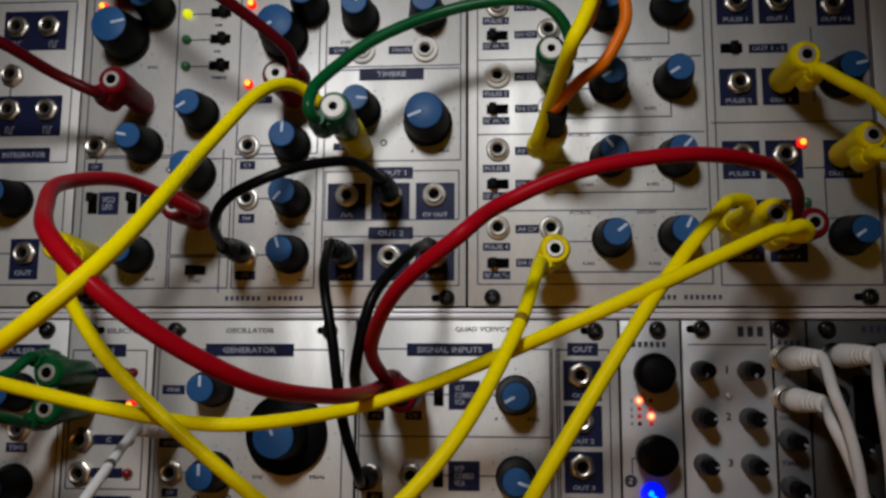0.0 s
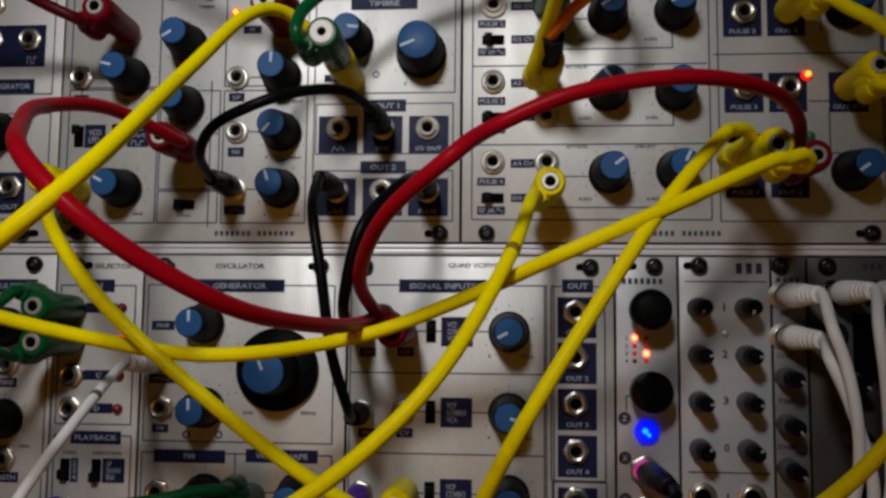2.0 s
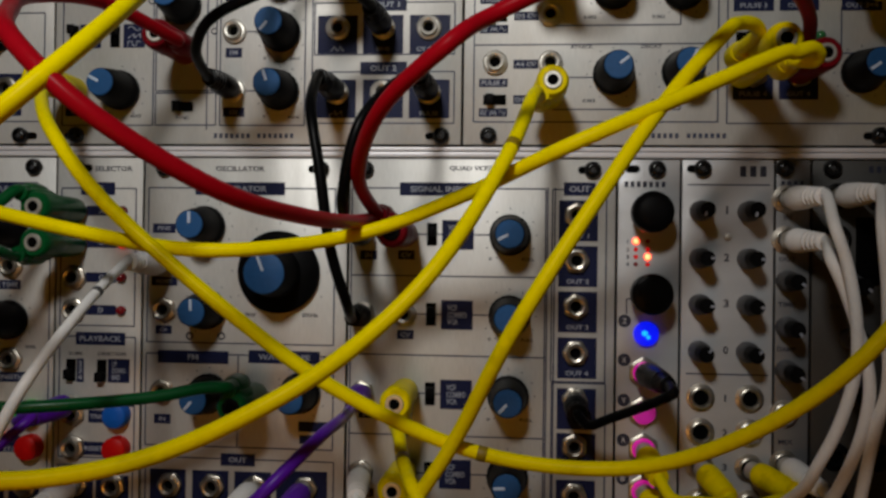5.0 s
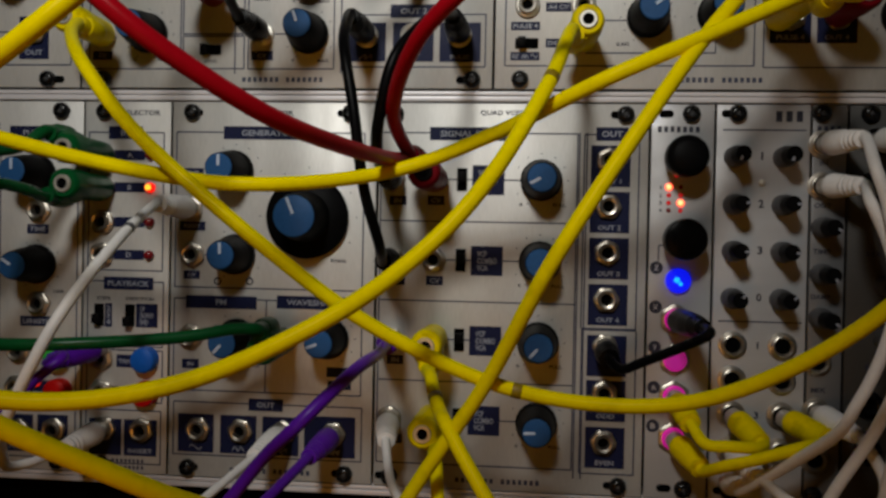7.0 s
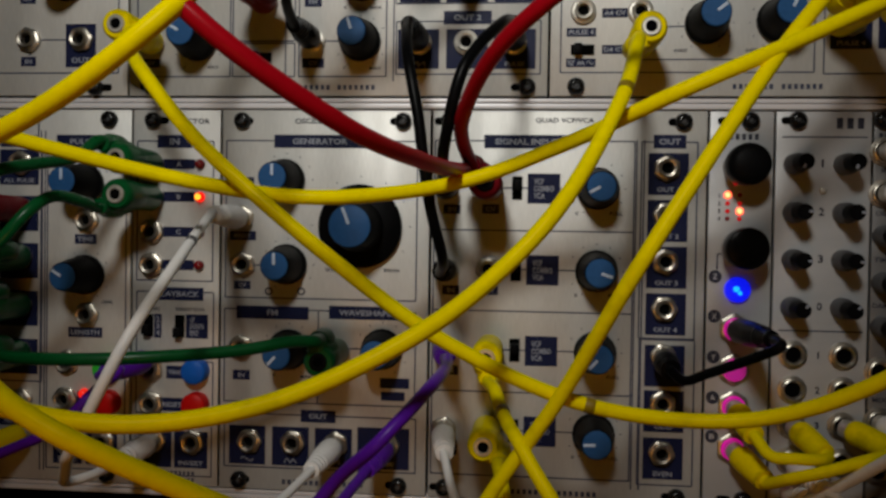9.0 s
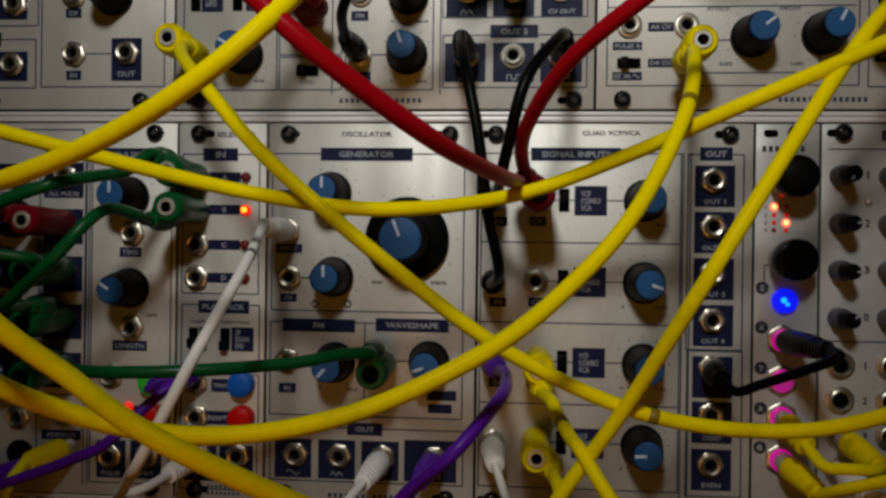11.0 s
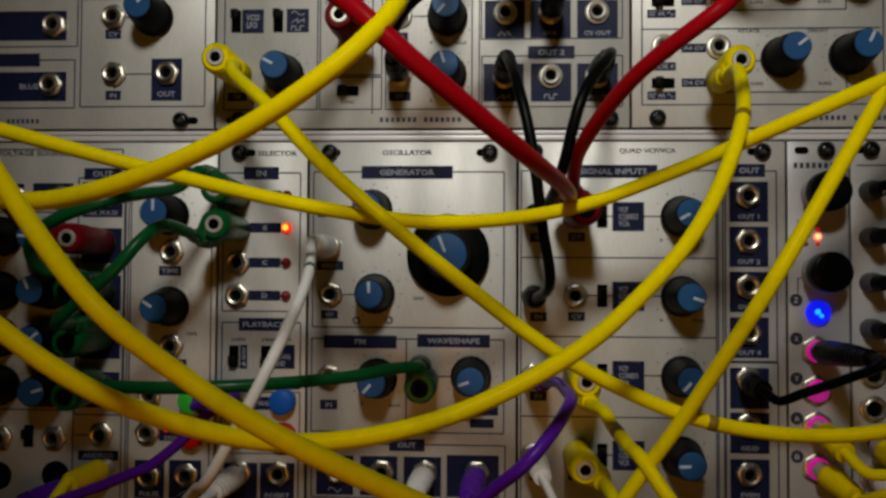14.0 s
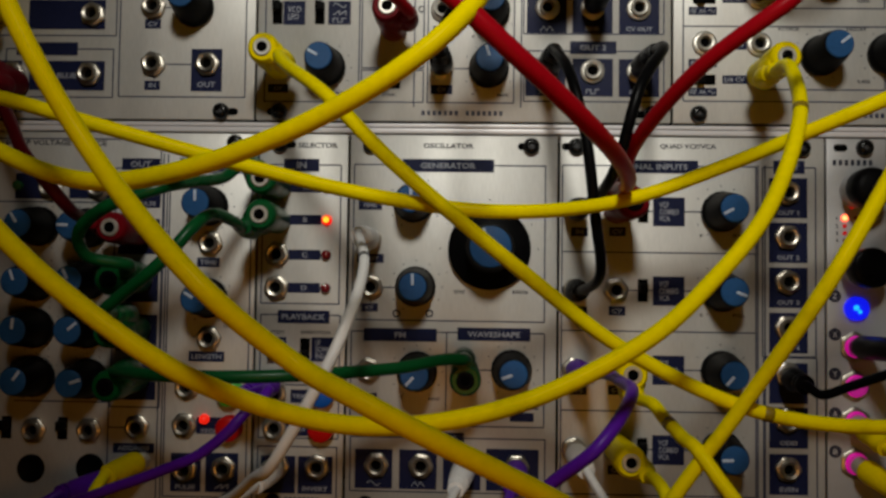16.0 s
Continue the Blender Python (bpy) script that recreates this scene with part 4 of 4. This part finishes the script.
def straight_plug(parent, x, z, mat, lean, length=19.0, ribs=4):
    """A moulded plug that stands out of its socket, with a ribbed tail for the cord."""
    foot = Vector((x, -2.0, z))
    d = Vector((lean[0], -1.0, lean[1])).normalized()
    part_m = tube([foot + d * s for s in (0, 3.2, 3.4)], [2.9, 2.9, 2.5], 18)
    dark = mat in (M_BLACK, M_BLACKG)
    plug = part("plug", part_m, parent, (0, 0, 0), mat=M_STEEL if dark else M_NICKEL, label="plug with black tip collar" if dark else "plug with nickel tip collar")
    L = length
    part("grip", tube([foot + d * s for s in (3.0, 3.8, 5.0, L * 0.55, L * 0.9, L)], [3.3, 3.8, 4.0, 3.9, 3.6, 3.1], 22), plug, (0, 0, 0), mat=mat)
    rings, radii = [], []
    for k in range(ribs):
        for s, r in ((0.0, 2.2), (0.15, 3.3 - 0.2 * k), (1.2, 3.3 - 0.2 * k), (1.35, 2.2)):
            rings.append(foot + d * (L + k * 1.9 + s))
            radii.append(r)
    part("strain_relief", tube(rings, radii, 16), plug, (0, 0, 0), mat=mat)
    return foot + d * (L + ribs), foot + d * (L + ribs * 2 + 1.0)


def cable(points, mat, label, radius, a=None, b=None, plug_mat=None, group="patch cables", band=None, band_mat=None):
    """points: way points in mm; a, b: the plug at the start and at the end: ("stack", x, z, base) or ("straight", x, z, lean)."""
    c = thing("patch_cable", (points[0][0], 0, points[0][2]), label, "cable", group)
    pts = [Vector(p) for p in points]
    for end, first in ((a, True), (b, False)):
        if end is None:
            continue
        if end[0] == "stack":
            n = pts[0] if first else pts[-1]
            q, r = stack_plug(c, end[1], end[2], n, plug_mat or mat, end[3] if len(end) > 3 else 0.0, end[4] if len(end) > 4 else "nickel")
            if first:
                pts[0:1] = [q, r]
            else:
                pts[-1:] = [r, q]
        else:
            q, r = straight_plug(c, end[1], end[2], plug_mat or mat, end[3], end[4] if len(end) > 4 else 19.0, end[5] if len(end) > 5 else 4)
            if first:
                pts[0:1] = [q, r]
            else:
                pts[-1:] = [r, q]
    way = spline(pts)
    cord = part("cord", tube(way, radius), c, (0, 0, 0), mat=mat)
    if band:
        k = min(range(1, len(way) - 1), key=lambda i: (way[i] - Vector(band)).length)
        d = (way[k + 1] - way[k - 1]).normalized()
        part("band", tube([way[k] + d * t for t in (-1.3, -1.1, 1.1, 1.3)], [radius, radius + 0.1, radius + 0.1, radius], 16), cord, (0, 0, 0), mat=band_mat or M_BAND, label="dark worn band")
    return c


YL = "bright yellow rubber patch cable looping across the modules"
# long yellow cables
cable([(-48, -26, 66), (-52.4, -41.3, 66.3), (-59.4, -55.6, 59.1), (-65.6, -80.6, 36.4), (-67.5, -134.6, -2.3), (-98.5, -137.4, -26.2), (-142.5, -122.5, -35.8), (-185, -98.4, -22.2), (-221.9, -69.9, -1.4), (-240, -26, 8)], M_YELLOW, YL, 1.95, ("stack", -38, 56.5), ("stack", -244, 12), M_YELLOWP)
cable([(92.4, -50, 15), (95.7, -55.7, 15.2), (96.1, -57.9, 16.5), (93.6, -60.3, 17.4), (89.2, -62.5, 15.9), (83.3, -64.6, 14.6), (55.8, -71.7, 1.5), (29.9, -74.2, -10.2), (2.8, -57.5, -21.6), (-26, -53.5, -31.7), (-59.3, -69.9, -36.5), (-94.1, -68.8, -32.5), (-137, -71.2, -22.8), (-183, -79.2, -10.9), (-228.3, -57.4, 2.7), (-244, -26, 26)], M_YELLOW, YL, 1.95, ("stack", 90.4, 22.6, 23), ("stack", -248, 30), M_YELLOWP)
cable([(84, -27, 25.5), (85.7, -40.3, 26.4), (82.4, -47.3, 27.2), (77, -53.2, 25.8), (72.1, -59.9, 21.7), (56.4, -69.8, 3.5), (40.1, -77.9, -19.7), (18.6, -83, -53.9), (2.9, -67.9, -85.6), (-15, -61.1, -113.9), (-36.9, -59.8, -150.9), (-59.6, -57.7, -185.5)], M_YELLOW, YL, 1.95, ("stack", 90.6, 22.8), None, M_YELLOWP)
cable([(28, -25, 15), (22.9, -46, 7.9), (16.3, -71.2, -11.3), (2.8, -88.2, -36.1), (-12.5, -95.9, -53.7), (-31.3, -107.7, -67.9), (-59.4, -114.3, -80.7), (-88.8, -122.2, -84), (-115.5, -132.4, -76), (-137.8, -135.9, -62.4), (-164.6, -128.3, -42.2), (-195.5, -107.7, -12.9), (-222.2, -65, 16.1), (-230, -26, 34)], M_YELLOW, YL, 1.95, ("stack", 29, 16.3), ("stack", -232, 38), M_YELLOWP, band=(17.5, -69, -9.5))
cable([(-232, -28, 60), (-204.3, -106, 55.9), (-164.9, -141.9, 23.8), (-148.4, -148.6, -9.4), (-133.8, -147, -34.1), (-112.7, -156.4, -55.3), (-97.6, -152.1, -68.5), (-85.3, -157.1, -74.3), (-72.4, -156, -81), (-49.2, -145.4, -94.1), (-21.8, -118.3, -114.7), (0.3, -93.9, -158.1), (8.9, -68.4, -186.6)], M_YELLOW, YL, 1.8, ("stack", -236, 62), None, M_YELLOWP)
cable([(-132, -24, 17), (-123, -42.7, 8.5), (-106.8, -64.6, -5.5), (-86.6, -72.7, -25.8), (-53.3, -72.9, -53.2), (-25.1, -67.7, -73.4), (10.4, -64.1, -88.4), (48, -67.2, -90.1), (75.6, -80.1, -77.2), (99.8, -88.8, -54.8), (125.5, -79.7, -20.3), (146, -30, 4)], M_YELLOW, YL, 1.95, ("stack", -134.2, 18.2), ("stack", 150, 8), M_YELLOWP, band=(9.5, -58, -89))
cable([(-16.5, -25, -92), (-14.5, -40, -89.5), (-12.7, -48, -92.6), (-9.9, -57, -96.2), (-5.1, -66, -102.0), (18, -80, -140), (24, -70, -186)], M_YELLOW, "yellow patch cable hanging from a filter input", 1.9, ("stack", -17.8, -82.6), None, M_YELLOWP, band=(-12, -50, -95))
cable([(-13, -25, -113), (-13.4, -38, -111.4), (-11.8, -46, -114.6), (-10.6, -54, -124), (-12.5, -60, -134), (-21, -64, -143), (-34, -66, -158), (-44, -64, -186)], M_YELLOW, "yellow patch cable curling down from a filter input", 1.9, ("stack", -18.2, -109.2), None, M_YELLOWP)
cable([(43, -26, 113), (40, -60, 98), (37.5, -70, 80.5), (34.8, -72, 72.7), (31.6, -71, 66.0), (28.6, -55, 60.3), (26.0, -40, 55.6), (25, -24, 52)], M_YELLOW, "yellow patch cable stacked on a function input", 2.1, ("stack", 44, 118), ("stack", 28.8, 55.2), M_YELLOWP)
cable([(111, -23, 75), (118, -31, 68), (126, -36, 60), (136, -36, 48), (150, -26, 40)], M_YELLOW, "yellow patch cable between function outputs", 2.1, ("stack", 109.3, 78.2), ("stack", 158, 36), M_YELLOWP)
cable([(128, -23, 48), (136, -30, 44), (148, -30, 52), (158, -26, 62)], M_YELLOW, "yellow patch cable from a summed output", 2.1, ("stack", 128.0, 51.6), ("stack", 160, 66), M_YELLOWP)
# red cables
RL = "glossy red patch cable arching over the modules"
cable([(-90, -24, 30), (-98.2, -56.3, 32.9), (-101.4, -85.7, 25.8), (-92.1, -109.9, 15.2), (-77.4, -132.7, 3.1), (-60, -133.4, -12.1), (-41.6, -116.7, -24.6), (-30.7, -87.2, -28.4), (-25.5, -55.2, -28.1), (-20, -27, -29)], M_RED, RL, 2.0, ("stack", -95.0, 31.5), ("stack", -18.7, -30.0), M_REDP)
cable([(-21, -50, -27), (-23.5, -62, -16.2), (-13.8, -87.9, -3.2), (2.6, -100.8, 8.8), (13, -92.4, 18.1), (33.4, -92.4, 26.3), (59.3, -88, 30.7), (83.1, -70.2, 31.9), (97.6, -45.8, 29.8), (107, -25, 24)], M_RED, RL, 1.95, ("stack", -18.7, -30.0, 6, "dark"), ("stack", 108.8, 24.0), M_REDP)
cable([(-196, -50, 96), (-170, -62, 88), (-146, -52, 80), (-134, -36, 74), (-122, -23, 70.5)], M_DARKRED, "dark red patch cable into an oscillator input", 1.9, ("stack", -200, 100), ("stack", -118.4, 74.5), M_REDP)
cable([(-120, -26, 118), (-100, -58, 110), (-80, -58, 95), (-66, -46, 87), (-57, -36, 81), (-56, -24, 77)], M_DARKRED, "dark red patch cable into an oscillator input", 1.9, ("stack", -124, 120), ("stack", -62.3, 75.6, 0, "white"), M_REDP)
cable([(-189.5, -26, -36.6), (-184.7, -46, -35.4), (-187.9, -52, -29.4), (-196.2, -52, -19.4), (-205.4, -44, -7.5), (-222, -26, 8)], M_DARKRED, "dark red patch cable on the sequencer", 1.9, ("stack", -181.0, -39.2), ("stack", -226, 12), M_REDP)
# green cables
cable([(-44, -52, 52), (-44.3, -55, 54.5), (-44.2, -54, 58.6), (-42.9, -51, 63.4), (-37.9, -45, 71.2), (-31.1, -42, 78.0), (-22.7, -40, 83.6), (-9.4, -38, 89.7), (5.9, -38, 93.3), (19.2, -38, 94.0), (27.2, -38, 91.4), (32.2, -36, 86.3), (34.8, -32, 79.2), (34, -25, 76)], M_GREEN, "dark green patch cable stacked on a yellow plug", 1.85, ("stack", -38, 56.5, 23, "white"), ("stack", 28.6, 82.0, 0, "white"))
cable([(-175, -32, -82), (-152, -52.8, -82.4), (-122.1, -54.3, -81.8), (-91.2, -40.5, -80.6), (-76.4, -33, -78.4), (-69.8, -24, -76)], M_GREEN, "dark green patch cable running level along the row", 1.85, ("stack", -181.0, -89.0, 0, "dark"), ("stack", -69.0, -85.2, 0, "dark"))
cable([(-137, -24, -20), (-142.8, -36, -24.2), (-147.9, -50, -27.3), (-152.6, -60, -29.9), (-164.7, -62, -34.4), (-173.8, -58, -38.6), (-179.6, -52, -43.6), (-178.8, -46, -49.1), (-169.7, -40, -51.0), (-175, -26, -53)], M_GREEN, "dark green patch cable between sequencer and selector", 1.8, ("stack", -133.9, -23.2), ("stack", -181.0, -55.6, 0, "dark"))
cable([(-138, -25, -38), (-139.5, -36, -37.5), (-142.8, -47, -36.2), (-146.1, -54, -40.6), (-151.0, -57, -47.6), (-157.0, -57, -53.5), (-166.0, -52, -59.4), (-174.5, -46, -65.0), (-178.5, -42, -66.5)], M_GREEN, "dark green patch cable between sequencer and selector", 1.8, ("stack", -133.9, -34.6), ("stack", -181.0, -72.2, 0, "dark"))
# orange
cable([(35.6, -36, 81.0), (39.5, -42, 85.4), (41.7, -50, 90.5), (45.5, -54, 91.8), (48.0, -56, 86.2), (48.7, -56, 80.5), (47.1, -55, 75.1), (42.0, -54, 66.8), (35.3, -56, 61.0), (31, -54, 58.5)], M_ORANGE, "orange patch cable in a black plug stacked on a yellow plug", 1.8, None, ("straight", 28.8, 55.0, (0.005, 0.03), 42.0, 1), M_BLACK)
# purple
cable([(-31, -26, -83.5), (-28.2, -40.4, -81), (-27.1, -58.4, -81.1), (-28.5, -82.8, -81.8), (-38.5, -95.5, -92.2), (-52, -87.8, -106.2), (-68.7, -86.3, -131.4), (-88, -81, -181.2)], M_PURPLE, "purple patch cable hanging from a filter input", 1.6, ("straight", -32.6, -83.7, (0.10, 0.02), 15.0, 3))
cable([(-56, -34, -119), (-62, -56, -127), (-74, -72, -140), (-84, -74, -180)], M_PURPLE, "purple patch cable from an oscillator output", 1.6, ("straight", -51.5, -116.5, (-0.12, -0.10), 15.0))
cable([(-133, -32, -91), (-127.8, -36, -87.8), (-133.7, -42, -94.6), (-138.0, -44, -99.7), (-146.1, -44, -106.1), (-155.0, -42, -110.2), (-164.0, -40, -114.0), (-172.3, -38, -117.1), (-182.4, -36, -121.1), (-197.2, -30, -126.8), (-225, -26, -138)], M_PURPLE, "purple patch cable across the sequencer's foot", 1.6, ("straight", -132.8, -89.5, (-0.35, -0.12), 16.0, 3), None)
cable([(-199.9, -30, -128.0), (-222, -40, -142), (-224, -44, -186)], M_PURPLE, "purple patch cable plugged in at the sequencer's foot", 1.6, ("straight", -186.5, -122.4, (-0.586, -0.097), 18.6, 2))
# white
cable([(-103, -30, -41), (-96.1, -66.8, -51.8), (-99.4, -91.1, -71.1), (-113.4, -90, -97.5), (-121.8, -77, -105.0), (-130.5, -62, -113.0), (-137.5, -50, -118.0), (-139.8, -42, -120.6), (-137.0, -34, -120.6), (-134, -30, -120)], M_WHITEC, "white patch cable with a ribbed moulded plug", 1.45, ("straight", -102.2, -41.0, (-0.02, 0.02), 17.0), ("straight", -132.4, -117.8, (-0.12, -0.10), 14.0, 3), band=(-101, -60, -51), band_mat=M_GREYP)
cable([(-72, -34, -121), (-80, -52, -127), (-96, -66, -140), (-104, -66, -186)], M_WHITEC, "white patch cable from an oscillator output", 1.35, ("straight", -68.9, -116.7, (-0.12, -0.12), 15.0))
cable([(-30, -34, -116), (-25, -40, -122), (-17, -45, -131), (-8, -46, -146), (-4, -46, -186)], M_WHITEC, "white patch cable hanging from a filter input", 1.35, ("straight", -32.6, -110.3, (0.12, -0.2), 12.0, 3))
WL = "white patch cable drooping from the slim modules"
cable([(113, -30, -20), (108.3, -36, -27.2), (111.2, -38, -38.4), (112.9, -40, -52.4), (112.6, -41, -66.4), (108.6, -42, -80.4), (102.7, -42, -93.0), (97.2, -38, -103.6), (82, -26, -120)], M_WHITEC, WL, 1.7, ("straight", 105.6, -17.3, (0.25, -0.02), 12.0, 4), ("straight", 78, -126, (0.1, 0.15), 10.0, 3))
cable([(113, -28, -33), (108.7, -32, -36.5), (112.3, -34, -46.4), (115.2, -36, -57.4), (116.9, -38, -66.7), (116.5, -40, -75.8), (113.3, -41, -88.2), (107.7, -40, -101.9), (96, -36, -126), (90, -42, -150), (88, -44, -188)], M_WHITEC, WL, 1.7, ("straight", 105.6, -30.6, (0.35, -0.05), 10.0, 4))
cable([(126, -30, -18), (120.5, -38, -27.2), (121.1, -40, -42.9), (121.5, -40, -58.5), (120.9, -41, -72.4), (116.9, -42, -86.3), (108, -42, -130), (100, -42, -150), (98, -44, -188)], M_WHITEC, WL, 1.7, ("straight", 121.6, -16.5, (0.2, 0.0), 13.0))
cable([(140, -30, -20), (146, -36, -40), (145, -38, -75), (138, -40, -110), (130, -42, -150), (126, -44, -188)], M_WHITEC, WL, 1.7, ("straight", 134.5, -16.5, (0.2, 0.0), 16.0))
cable([(111, -26, -108), (114, -34, -116), (108, -40, -130), (100, -42, -150), (96, -44, -188)], M_WHITEC, WL, 1.7, ("straight", 105.6, -103.0, (0.2, -0.1), 14.0))
cable([(84, -26, -121), (92, -34, -124), (108, -36, -122), (120, -38, -126), (130, -40, -150)], M_WHITEC, WL, 1.6, ("straight", 79.1, -116.4, (0.2, -0.15), 13.0))
cable([(-185.6, -24, -120.8), (-184, -30, -126), (-178, -36, -142), (-178, -40, -186)], M_YELLOW, "yellow patch cable plugged in at the sequencer's foot", 1.8, ("straight", -177.6, -116.4, (-0.329, -0.095), 15.9, 1), None, M_YELLOWP)
# short yellow loops at the foot of the slim modules
YS = "short yellow patch cable with a moulded plug"
cable([(64.5, -24, -107.0), (66.4, -25, -109.1), (73.2, -27, -109.1), (80.5, -24, -109.9), (83.3, -22, -108.9)], M_YELLOW, YS, 1.8, ("straight", 60.8, -99.6, (0.16, -0.34), 15.0, 1), ("straight", 79.1, -104.8, (0.33, -0.33), 15.5, 1), M_YELLOWP)
cable([(66.8, -24, -116.9), (71.8, -27, -114.9), (80.5, -30, -111.7), (92.1, -28, -108.6), (101.7, -22, -107.4)], M_YELLOW, YS, 1.8, ("straight", 60.8, -113.2, (0.40, -0.36), 15.5, 1), ("straight", 94.7, -104.8, (0.60, -0.2), 16.0, 1), M_YELLOWP)
# black cables
BL = "thin black patch cable with moulded plugs"
cable([(-26, -29, 40), (-33, -43, 41), (-45, -52, 38), (-57, -56, 33), (-69, -52, 28), (-76, -42, 22), (-78, -28, 18)], M_BLACKG, BL, 1.6, ("straight", -27.1, 39.5, (0.0, 0.0), 17.0), ("straight", -78.4, 18.4, (0.0, 0.0), 15.0))
cable([(-43, -30, 18), (-40, -48, 5), (-36, -53, -14), (-33, -51, -36), (-30, -41, -52), (-32, -22, -56)], M_BLACKG, BL, 1.6, ("straight", -42.6, 17.6, (0.0, 0.0), 17.0), ("straight", -32.6, -57.1, (0.0, 0.0), 10.0))
cable([(-12, -30, 18), (-14, -50, 12), (-23, -63, -2), (-28, -60, -21), (-30, -44, -28), (-32, -24, -30)], M_BLACKG, BL, 1.6, ("straight", -11.4, 17.6, (0.0, 0.0), 17.0), ("straight", -32.6, -30.3, (0.0, 0.0), 12.0))
cable([(40, -12, -88.5), (41.6, -22, -88.2), (47.3, -28, -84.8), (56.8, -40, -78.4), (62.0, -47, -74.2), (62.6, -50, -73.0)], M_BLACKG, BL, 1.5, ("straight", 38.4, -85.0, (0.0, -0.06), 11.0, 2), ("straight", 60.8, -74.6, (0.045, 0.035), 26.0, 5))
